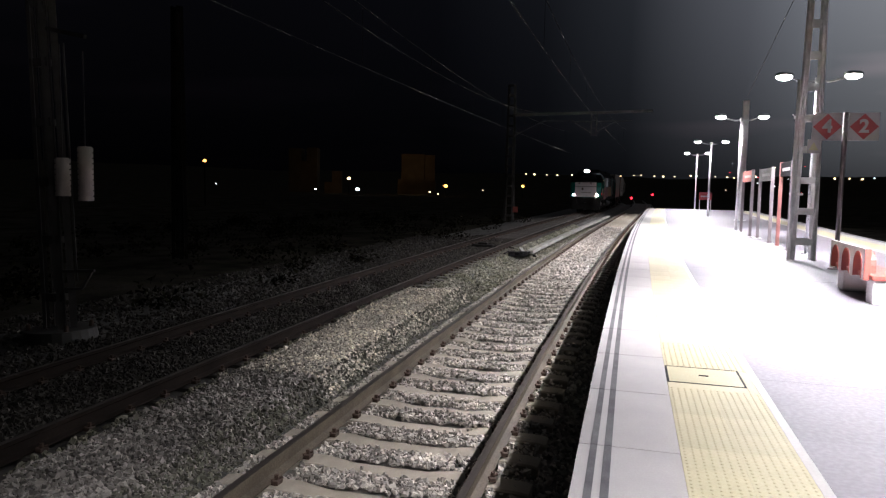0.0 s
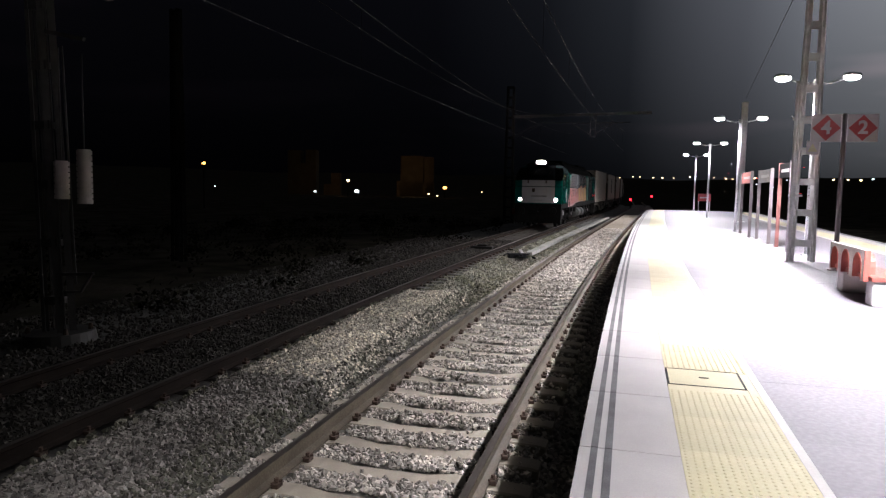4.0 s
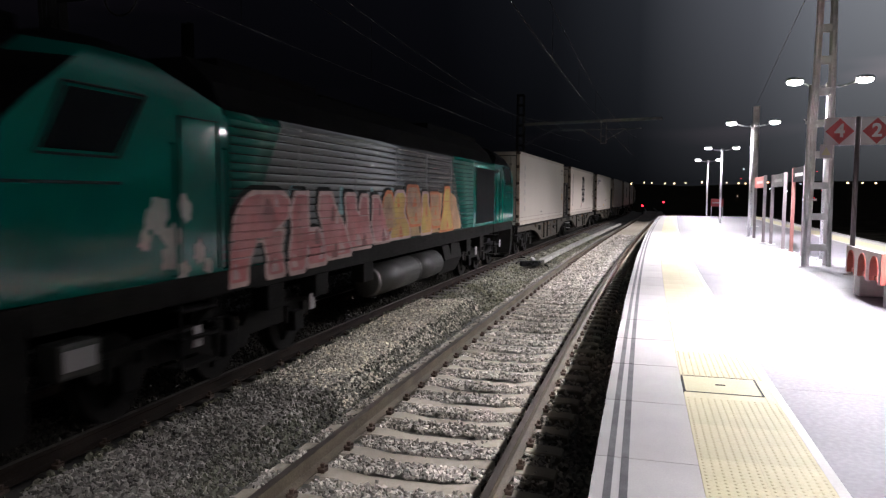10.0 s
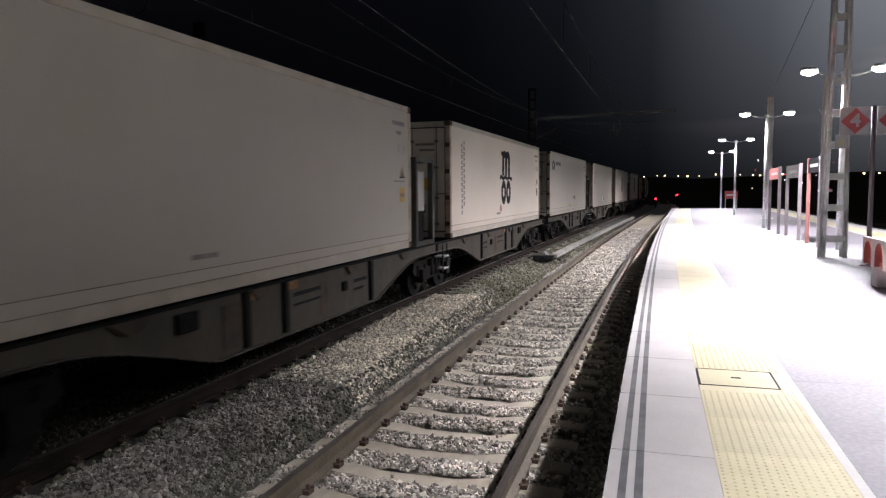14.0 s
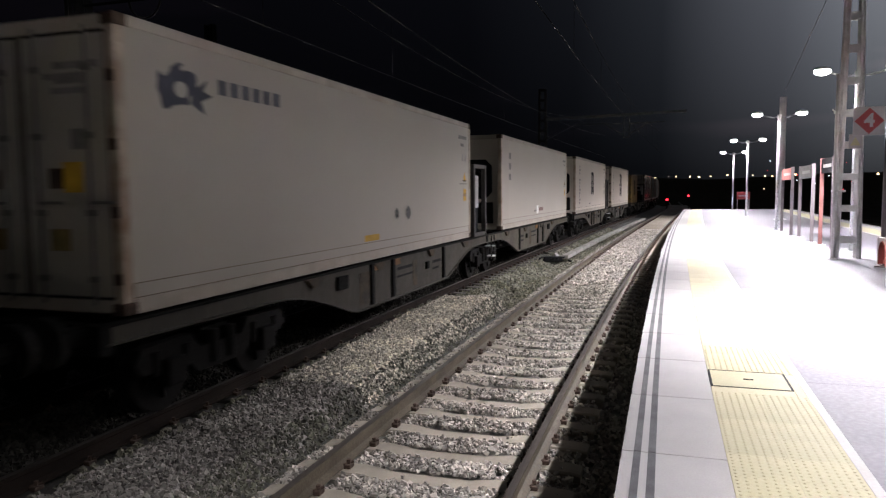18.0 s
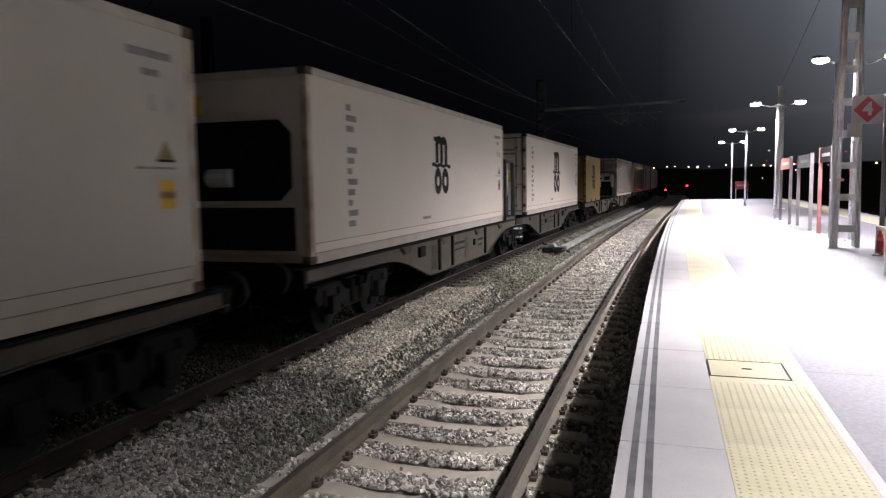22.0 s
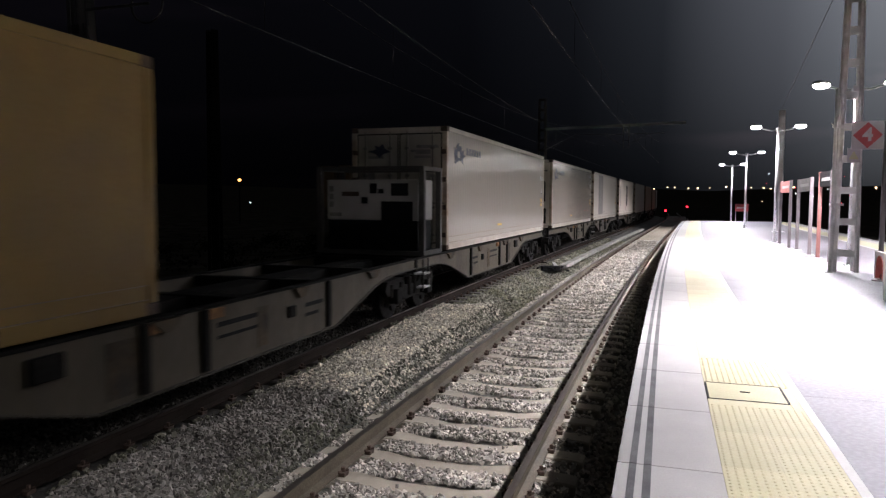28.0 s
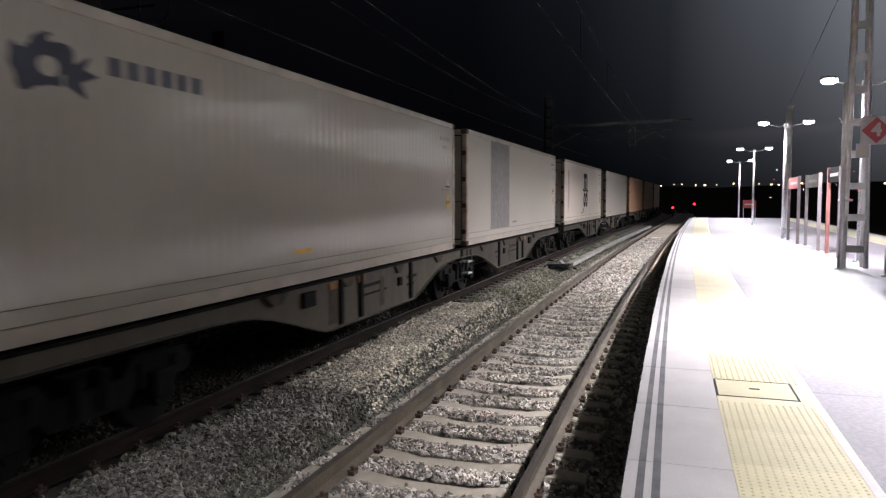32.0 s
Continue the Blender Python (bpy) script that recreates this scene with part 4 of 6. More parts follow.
        # marks on the nose
        for x0, x1, z0, z1 in ((-0.38, -0.2, 2.14, 2.36), (0.42, 0.52, 2.68, 2.83), (-0.66, -0.56, 2.68, 2.83)):
            part("nose_socket", box(B(), x0, x1, Y(-0.02), Y(0.0), z0, z1, 0.004), M["rust"], cab, "small rust-brown box on the nose")
        part("lettering_bar", box(B(), -0.42, 0.52, Y(-0.018), Y(0.0), 1.86, 1.945), M["grey"], cab, "bar of unreadable grey lettering")
        part("lettering_bar", box(B(), -0.30, 0.26, Y(-0.018), Y(0.0), 1.60, 1.69), M["faded"], cab, "bar of unreadable grey lettering")
        bm = B()
        prism(bm, [(-1.35, 0.30), (1.35, 0.30), (1.40, 0.75), (1.40, 1.44), (-1.40, 1.44), (-1.40, 0.75)], "y", Y(0.02), Y(0.35))
        part("buffer_beam", bm, M["dark"], cab, "black buffer beam and snow plough")
        buffers(cab, Y(0.05), d)
        bm = B()
        box(bm, -W + 0.01, W - 0.01, Y(0.35), Y(3.22), 1.18, 1.455)
        part("sill", bm, M["dark"], cab)

    end_cab(-1)
    end_cab(1)
    Yq = lambda q: q - 0.40 - h
    # machine room between the cabs
    bm = B()
    box(bm, -W * 0.985, W * 0.985, Yq(3.62), Yq(LOCO_L - 2.82), 1.46, 3.30)
    part("body_core", bm, M["teal"], root, "teal machine-room casing")
    prof = [(W, 3.303), (W - 0.22, 3.72), (W - 0.55, 4.02), (-W + 0.55, 4.02), (-W + 0.22, 3.72), (-W, 3.303)]
    part("roof", prism(B(), [(x * 0.985, z) for x, z in prof], "y", Yq(3.63), Yq(LOCO_L - 2.83)), M["roofblack"], root, "black sloping roof")
    bm = B()
    box(bm, -W + 0.03, W - 0.03, Yq(3.62), Yq(LOCO_L - 2.82), 1.18, 1.455)
    part("sill", bm, M["dark"], root, "black oily sill")
    # ribbed sides: each rib a shallow board; the silver field is cut on the slant between teal ends
    front_cut = lambda zz: 4.05 + 0.87 * max(0.0, zz - 1.9) / 1.39
    rear_cut = lambda zz: 14.55 - 1.1 * (zz - 1.47) / 1.82

    def rib(side, z, dz, qa, qb, material):
        """One rib whose ends follow the cuts qa(z) and qb(z)."""
        bm, x = B(), side * W * 0.985
        rows = [(x, 0.0), (x + side * 0.011, 0.05), (x + side * 0.017, 0.25), (x + side * 0.019, 0.5), (x + side * 0.017, 0.75), (x + side * 0.011, 0.95), (x, 1.0)]
        loops = [[bm.verts.new((xx, Yq(cut(z + dz * k)), z + 0.008 + (dz - 0.013) * k)) for xx, k in rows] for cut in (qa, qb)]
        for j in range(6):
            bm.faces.new((loops[0][j], loops[0][j + 1], loops[1][j + 1], loops[1][j]))
        bm.faces.new(loops[0][::-1])
        bm.faces.new(loops[1])
        bmesh.ops.recalc_face_normals(bm, faces=bm.faces)
        part("side_rib", bm, M[material], root, "", True)

    for side in (-1, 1):
        n = 17
        z0, z1 = 1.47, 3.29
        part("rib_backing", box(B(), side * W * 0.975, side * W * 0.987, Yq(3.7), Yq(15.7), 1.47, 3.29), M["black"], root)
        dz = (z1 - z0) / n
        for i in range(n):
            z = z0 + i * dz
            rib(side, z, dz, lambda zz: 3.7, lambda zz: front_cut(zz) - 0.004, "tealrib")
            rib(side, z, dz, front_cut, rear_cut, "silver")
            rib(side, z, dz, lambda zz: rear_cut(zz) + 0.004, lambda zz: 15.7, "tealrib")
        # rounded cant rail over the ribs, in the colour of the field below it
        arc = [(W * 0.985 - 0.11 + 0.128 * math.cos(a), 3.27 + 0.128 * math.sin(a)) for a in [k * 1.5 / 6 for k in range(7)]] + [(W * 0.985 - 0.11, 3.27)]
        for qa, qb, m in ((3.63, 4.92, "teal"), (4.92, 13.7, "silver"), (13.7, LOCO_L - 2.83, "teal")):
            part("cant_rail", prism(B(), [(side * xx, zz) for xx, zz in arc], "y", Yq(qa), Yq(qb)), M[m], root, "", True)
        x = side * (W * 0.985)
        bm = B()
        box(bm, x - side * 0.01, x + side * 0.015, Yq(16.12), Yq(19.08), 1.55, 3.17)
        grille = part("radiator_grille", bm, M["grille"], root, "large black radiator grille")
        for i in range(13):
            yy = Yq(16.25 + i * 0.225)
            part("grille_bar", box(B(), x + side * 0.012, x + side * 0.020, yy - 0.008, yy + 0.008, 1.57, 3.15), M["grille"], grille)
        for i in range(5):
            yy = Yq(5.4 + i * 2.0)
            part("rib_cover", box(B(), x + side * 0.005, x + side * 0.0195, yy - 0.02, yy + 0.02, 1.47, 3.28), M["silver"], root)
        # tag painted over the ribs: each stroke follows their swell
        xs = x + side * 0.003
        ribz = z0

        def swell(z):
            k = ((z - ribz) % dz) / dz
            return 0.0 if z < ribz else 0.019 * min(1, min(k, 1 - k) / 0.1 + 0.1)

        def patch(rows, m, lab, lift=0.0, grow=0.0, dq=0.0, dzz=0.0):
            """A painted field between left and right edges given at rising heights (z, q_left, q_right); it follows the ribs' swell."""
            rows = [(z + dzz, a - grow + dq, b + grow + dq) for z, a, b in rows]
            rows = [(rows[0][0] - grow, rows[0][1], rows[0][2])] + rows[1:-1] + [(rows[-1][0] + grow, rows[-1][1], rows[-1][2])]
            za, zb = rows[0][0], rows[-1][0]
            zs = sorted({round(v, 4) for v in [za + (zb - za) * i / 16 for i in range(17)] + [ribz + i * dz + e for i in range(n) for e in (0.004, 0.016, dz - 0.012) if za < ribz + i * dz + e < zb]})
            bm, last = B(), None
            for z in zs:
                qa = float(np.interp(z, [r[0] for r in rows], [r[1] for r in rows])) + 0.025 * math.sin(11 * z + 5 * rows[0][1])
                qb = float(np.interp(z, [r[0] for r in rows], [r[2] for r in rows])) + 0.025 * math.sin(9 * z + 3 * rows[0][2])
                f = min(1.0, min(z - za, zb - z) / 0.07)
                pinch = 0.12 * min(qb - qa, 0.6) * (1 - math.sqrt(max(0.0, f * (2 - f))))
                xx = (xs + side * (swell(z) + lift)) if z > ribz else side * (W - 0.027 + lift)
                cur = [bm.verts.new((xx, Yq(qa + pinch), z)), bm.verts.new((xx, Yq(qb - pinch), z))]
                if last:
                    bm.faces.new((last[0], last[1], cur[1], cur[0]))
                last = cur
            bmesh.ops.recalc_face_normals(bm, faces=bm.faces)
            part("graffiti", bm, m, root, lab)

        def letter(rows, body, rim, lab):
            patch(rows, M["black"], "black shadow of the spray-painted letters", 0.0, 0.03, -0.09, 0.06)
            patch(rows, M[rim], "pale rim of the spray-painted letters", 0.0015, 0.035)
            patch(rows, M[body], lab, 0.003, -0.03)

        # a wide pink word that runs down across the sill: round heads, spread feet
        pink = "pink spray-painted letter"
        letter([(1.78, 3.62, 4.55), (2.05, 3.72, 5.05), (2.30, 3.95, 5.10), (2.40, 4.15, 4.95)], "pink", "pinkpale", pink)
        letter([(1.25, 3.60, 4.10), (1.55, 3.62, 4.05), (1.84, 3.70, 4.30)], "pink", "pinkpale", pink)
        letter([(1.26, 4.55, 5.00), (1.60, 4.45, 4.90), (1.90, 4.40, 4.95)], "pink", "pinkpale", pink)
        letter([(1.25, 5.10, 5.62), (1.7, 5.12, 5.66), (2.15, 5.18, 5.70), (2.40, 5.24, 5.66)], "pink", "pinkpale", pink)
        letter([(1.30, 5.70, 6.35), (1.6, 5.62, 6.15), (1.85, 5.52, 6.05)], "pink", "pinkpale", pink)
        letter([(1.36, 6.30, 7.30), (1.75, 6.12, 7.02), (2.1, 6.02, 6.68), (2.40, 6.02, 6.48)], "pink", "pinkpale", pink)
        letter([(1.44, 7.18, 8.20), (1.8, 7.05, 8.0), (2.1, 6.98, 7.45), (2.38, 7.00, 7.36)], "pink", "pinkpale", pink)
        letter([(1.78, 7.55, 8.05), (2.1, 7.58, 7.98), (2.36, 7.62, 7.92)], "pink", "pinkpale", pink)
        letter([(1.48, 8.22, 9.10), (1.8, 8.15, 8.92), (2.1, 8.14, 8.66), (2.34, 8.18, 8.50)], "pink", "pinkpale", pink)
        for q0, z, w in ((4.35, 2.1, 0.34), (6.5, 1.36, 0.22), (7.65, 1.46, 0.26), (8.6, 1.50, 0.22), (6.42, 1.95, 0.16), (8.42, 1.98, 0.14), (5.85, 1.62, 0.2)):
            patch([(z, q0, q0 + w), (z + 0.12, q0 + w * 0.2, q0 + w * 0.75), (z + 0.24, q0 + w * 0.35, q0 + w * 0.55)], M["wine"], "dark gap inside a letter", 0.005)
        for q0, w, z in ((3.68, 0.24, 1.32), (4.62, 0.2, 1.33), (5.18, 0.22, 1.33), (6.02, 0.2, 1.38), (6.7, 0.3, 1.42), (7.4, 0.3, 1.5), (8.72, 0.24, 1.55), (6.6, 0.12, 1.9), (4.7, 0.12, 2.2)):
            patch([(z, q0, q0 + w), (z + 0.08, q0 + 0.02, q0 + w * 0.8), (z + 0.2, q0 + 0.04, q0 + w * 0.35)], M["pinkpale"], "pale highlight of a spray-painted letter", 0.0045)
        for q0, w in ((5.0, 0.5), (6.7, 0.4), (8.0, 0.35), (9.0, 0.5)):
            patch([(2.05, q0, q0 + w), (2.3, q0 + 0.05, q0 + w * 0.8), (2.5, q0 + 0.1, q0 + w * 0.5)], M["aqua"], "pale blue spray paint", -0.001)
        # a yellow and orange word over a peach cloud
        patch([(1.50, 8.95, 14.35), (1.9, 8.85, 14.1), (2.3, 8.8, 13.8), (2.42, 9.2, 13.5)], M["peach"], "peach cloud behind the letters", -0.0008)
        gold, amber = "yellow spray-painted letter", "orange spray-painted letter"
        letter([(1.70, 8.75, 9.45), (2.0, 8.66, 9.35), (2.3, 8.72, 9.25), (2.42, 8.85, 9.15)], "peach", "orange", amber)
        letter([(1.50, 9.02, 10.25), (1.75, 9.15, 10.15), (2.0, 9.2, 9.9), (2.30, 9.25, 9.95), (2.44, 9.4, 9.85)], "gold", "pinkpale", gold)
        letter([(1.72, 10.2, 11.05), (2.0, 10.05, 10.98), (2.35, 9.98, 10.9), (2.56, 10.1, 10.75)], "peach", "orange", amber)
        letter([(1.50, 10.95, 11.75), (1.9, 11.0, 11.7), (2.2, 11.05, 11.5), (2.42, 11.1, 11.45)], "gold", "pinkpale", gold)
        letter([(1.62, 11.75, 12.45), (2.0, 11.66, 12.42), (2.42, 11.62, 12.30)], "peach", "orange", amber)
        letter([(1.50, 12.38, 13.62), (1.75, 12.5, 13.5), (2.05, 12.68, 13.25), (2.40, 12.75, 13.28), (2.56, 12.8, 13.22)], "gold", "orange", gold)
        for q0, z, w in ((9.5, 1.52, 0.3), (9.42, 2.12, 0.2), (10.35, 2.12, 0.3), (11.25, 1.9, 0.14), (11.95, 1.9, 0.18), (12.92, 1.55, 0.24), (10.5, 1.78, 0.24)):
            patch([(z, q0, q0 + w), (z + 0.12, q0 + w * 0.2, q0 + w * 0.8), (z + 0.22, q0 + w * 0.4, q0 + w * 0.6)], M["orange"], "orange gap inside a letter", 0.005)
        rng = random.Random(11)
        for qq, z, r in ((2.35, 2.12, 0.26), (2.55, 1.9, 0.2), (2.8, 2.2, 0.16), (2.5, 1.68, 0.15), (3.05, 1.72, 0.17), (2.75, 1.53, 0.13), (3.2, 1.55, 0.12), (2.15, 1.9, 0.12)):
            pts = []
            for i in range(16):
                rr, an = r * rng.uniform(0.55, 1.15), i * 6.2832 / 16
                pts.append((Yq(qq + 0.8 * rr * math.cos(an)), max(1.465, z + rr * math.sin(an))))
            part("overpaint", prism(B(), pts, "x", side * (W + 0.002), side * (W + 0.004 + 0.001 * r)), M["faded"], root, "patch of pale overpaint")
    # roof
    bm = B()
    for a, b, x, z in ((4.4, 7.2, 0.8, 4.16), (7.6, 12.5, 0.7, 4.12), (13.2, 18.2, 0.85, 4.18)):
        box(bm, -x, x, Yq(a), Yq(b), 3.98, z, 0.04)
    part("roof_hatch", bm, M["roofblack"], root, "dark roof hatches and fans")
    bm = B()
    for side in (-1, 1):
        for qq in (5.2, 10.2, 15.2):
            rod(bm, (side * 1.3, Yq(qq), 3.42), (side * 1.3, Yq(qq + 2.5), 3.42), 0.018, n=6)
    part("roof_rail", bm, M["galv"], root)
    # tank and underfloor gear
    bm = B()
    prism(bm, [(-1.3, 1.1), (-1.38, 0.75), (-1.2, 0.38), (1.2, 0.38), (1.38, 0.75), (1.3, 1.1)], "y", Yq(13.0), Yq(14.6))
    part("fuel_tank", bm, M["dark"], root, "black underfloor fuel tank")
    for side in (-1, 1):
        for qa, qb in ((8.6, 10.9), (11.05, 12.7)):
            bm = rod(B(), (side * 1.12, Yq(qa), 0.72), (side * 1.12, Yq(qb), 0.72), 0.31, n=18)
            rod(bm, (side * 1.12, Yq(qa - 0.06), 0.72), (side * 1.12, Yq(qa), 0.72), 0.24, 0.31, 18)
            rod(bm, (side * 1.12, Yq(qb), 0.72), (side * 1.12, Yq(qb + 0.06), 0.72), 0.31, 0.24, 18)
            part("air_tank", bm, M["tank"], root, "dull grey underfloor air tank", True)
        part("brake_pipe", rod(B(), (side * 1.36, Yq(4.2), 1.17), (side * 1.36, Yq(18.0), 1.17), 0.025, n=6), M["dark"], root)
        for qq in (4.6, 6.0, 7.9, 13.6, 15.2, 16.8):
            part("equipment_box", box(B(), side * 1.1, side * 1.36, Yq(qq), Yq(qq + 0.45), 0.8, 1.15, 0.02), M["dark"], root)
        for qq in (3.05, 5.9, 16.4, 19.8):
            part("sand_box_plate", box(B(), side * 1.30, side * 1.315, Yq(qq), Yq(qq + 0.16), 0.62, 0.86), M["signwhite"], root, "small white plate")
        part("sand_box", box(B(), side * 1.15, side * 1.40, Yq(1.05), Yq(1.55), 0.72, 1.05, 0.03), M["tank"], root, "grey sand box")
        part("sand_box_lid", box(B(), side * 1.40, side * 1.412, Yq(1.10), Yq(1.48), 0.80, 0.99, 0.004), M["signwhite"], root, "pale plate on the sand box")
    bogie(root, Yq(4.0), (-1.8, 0, 1.8))
    bogie(root, Yq(LOCO_L - 3.2), (-1.8, 0, 1.8))
    return root


def make_wagon(joined, h, c, hb):
    """One half of an articulated container wagon: deep side sills, own bogie at -y, the shared bogie at +y."""
    root = thing("container_wagon", Matrix.Identity(4), "grimy pale-grey container flat wagon with deep side sills", "railway wagon", "wagons of the train")
    rise = [(0, 0.36), (0.12, 0.385), (0.85, 0.60), (1.55, 0.795), (1.95, 0.875), (2.3, 0.91), (2.75, 0.93)]
    low = [(h, 0.935)] + [(c + hb + y, z) for y, z in rise[::-1]] + [(c - hb - y, z) for y, z in rise] + [(-h, 0.95)]
    for side in (-1, 1):
        x = side * 1.18
        bm = prism(B(), [(-h, 1.13), (h, 1.13)] + low, "x", x - side * 0.03, x)
        sill = part("side_sill", bm, M["wagon"], root, "pale grimy fish-bellied side sill")
        # flange coloured black to carry the shadow line below the container
        part("top_flange", box(B(), x - side * 0.07, x + side * 0.03, -h, h, 1.115, 1.15, 0.004), M["dark"], sill, "top flange blackened as the shadow line under the container")
        bm = B()
        for p, q in zip(low, low[1:]):
            beam(bm, (x, *p), (x, *q), 0.085, 0.02)
        part("bottom_flange", bm, M["wagon"], sill)
        for y in (-0.75 * hb, -0.35 * hb, 0.9 * hb):
            part("stiffener", box(B(), x, x + side * 0.05, c + y - 0.06, c + y + 0.06, 0.40, 1.11, 0.008), M["dark"], sill, "oily dark stiffener")
        for y in (-1.65, -0.65):
            part("twistlock_bracket", box(B(), x, x + side * 0.035, c + y - 0.14, c + y + 0.14, 0.98, 1.10, 0.01), M["rustbright"], sill, "orange rusted bracket")
        part("lever_box", box(B(), x, x + side * 0.06, c - hb - 0.75, c - hb - 0.4, 0.82, 1.04, 0.01), M["dark"], sill)
        part("lever_box", box(B(), x, x + side * 0.05, c + 1.0, c + 1.16, 0.72, 0.88, 0.01), M["dark"], sill)
        for y0, y1, z0, z1 in ((1.5, 2.05, 0.80, 0.86), (1.5, 1.9, 0.66, 0.71), (-0.6, 0.3, 0.86, 0.92), (-0.6, 0.5, 0.72, 0.76)):
            part("lettering_bar", box(B(), x, x + side * 0.004, c + y0, c + y1, z0, z1), M["black"], sill)
        # gussets and oily plates along the upper edge
        for y, w in ((-0.62 * hb, 0.5), (0.55 * hb, 0.4), (hb + 1.5, 0.55), (-hb - 1.45, 0.6)):
            bm = prism(B(), [(c + y - w / 2, 1.11), (c + y + w / 2, 1.11), (c + y + w * 0.16, 0.97), (c + y - w * 0.16, 0.97)], "x", x + side * 0.002, x + side * 0.055)
            part("gusset", bm, M["grime"], sill, "oily brown gusset plate")
        for y0, y1, z0, z1 in ((-0.95, -0.72, 0.44, 1.0), (0.1, 0.2, 0.46, 0.98)):
            part("grease_streak", box(B(), x, x + side * 0.006, c + y0 * hb, c + y1 * hb, z0, z1, 0.002), M["grime"], sill, "dark grease streak")
        part("brake_pipe", rod(B(), (x - side * 0.12, -h + 0.3, 0.88), (x - side * 0.12, h - 0.3, 0.88), 0.02, n=6), M["dark"], root)
    for y in steps(-h + 0.1, h - 0.1, 1.9)[1:-1]:
        part("cross_member", box(B(), -1.145, 1.145, y - 0.08, y + 0.08, 0.95, 1.12), M["dark"], root)
    part("centre_sill", box(B(), -0.25, 0.25, -h + 0.1, h - 0.1, 0.8, 1.1), M["dark"], root)
    for e in (-1, 1):
        part("end_beam", box(B(), -1.2, 1.2, e * h - 0.08, e * h + 0.06, 0.85, 1.145, 0.01), M["dark"], root)
    buffers(root, -h, -1)
    y = h - 0.5
    for side in (() if joined else (-1, 1)):
        for z in (0.48, 0.77):
            part("shunter_step", box(B(), side * 1.02, side * 1.26, y - 0.17, y + 0.17, z, z + 0.035), M["galv"], root, "worn pale shunter's step")
        for d in (-0.16, 0.16):
            part("step_bar", beam(B(), (side * 1.22, y + d, 0.42), (side * 1.22, y + d, 1.1), 0.03, 0.03), M["tank"], root)
    bogie(root, -h + 1.9, (-0.9, 0.9))
    if joined:
        bogie(root, h, (-0.9, 0.9))
    return root


def marks(root, x, items, mname, name, lab):
    side = 1 if x > 0 else -1
    for y0, y1, z0, z1 in items:
        part(name, box(B(), x, x + side * 0.004, y0, y1, z0, z1), M[mname], root, lab)


def bold_logo(root, x, y, z, w, h):
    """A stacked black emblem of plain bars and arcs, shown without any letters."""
    bm = B()
    s = 1 if x > 0 else -1
    t = w * 0.19
    for k in range(3):
        y0 = y - w * 0.40 + k * (w * 0.80 - t) / 2
        box(bm, x, x + s * 0.005, y0, y0 + t, z + h * 0.04, z + h * 0.40, 0.002)
    span = (w * 0.80 - t) / 2
    for k in range(2):
        cy, r1 = y - w * 0.40 + t / 2 + (k + 0.5) * span, (span + t) / 2
        for i in range(8):
            a, b = i * math.pi / 8, (i + 1) * math.pi / 8
            prism(bm, [(cy + r * math.cos(g), z + h * 0.36 + 0.8 * (r if r == r1 else r * 0.7) * math.sin(g)) for r, g in ((r1 - t, a), (r1, a), (r1, b), (r1 - t, b))], "x", x, x + s * 0.0055)
    box(bm, x, x + s * 0.006, y - w * 0.50, y - w * 0.30, z + h * 0.42, z + h * 0.50, 0.002)
    wave = [(y - w * 0.62 + w * 1.24 * i / 16, z + h * 0.018 * math.sin(i * 1.15)) for i in range(17)]
    prism(bm, [(p, q + h * 0.033) for p, q in wave] + [(p, q - h * 0.033) for p, q in wave[::-1]], "x", x, x + s * 0.005)
    for c in (-0.25, 0.25):
        n, r0, r1 = 18, 0.075 * h, 0.20 * h
        cy, cz = y + c * w, z - h * 0.28
        ang = [i * 6.2832 / n for i in range(n + 1)]
        for a, b in zip(ang, ang[1:]):
            q = [(cy + r * math.cos(g) * 0.98, cz + r * math.sin(g) * 1.18) for r, g in ((r0, a), (r1, a), (r1, b), (r0, b))]
            prism(bm, q, "x", x, x + s * 0.005)
    bmesh.ops.remove_doubles(bm, verts=bm.verts, dist=0.0006)
    part("emblem", bm, M["black"], root, "bold black stacked emblem")


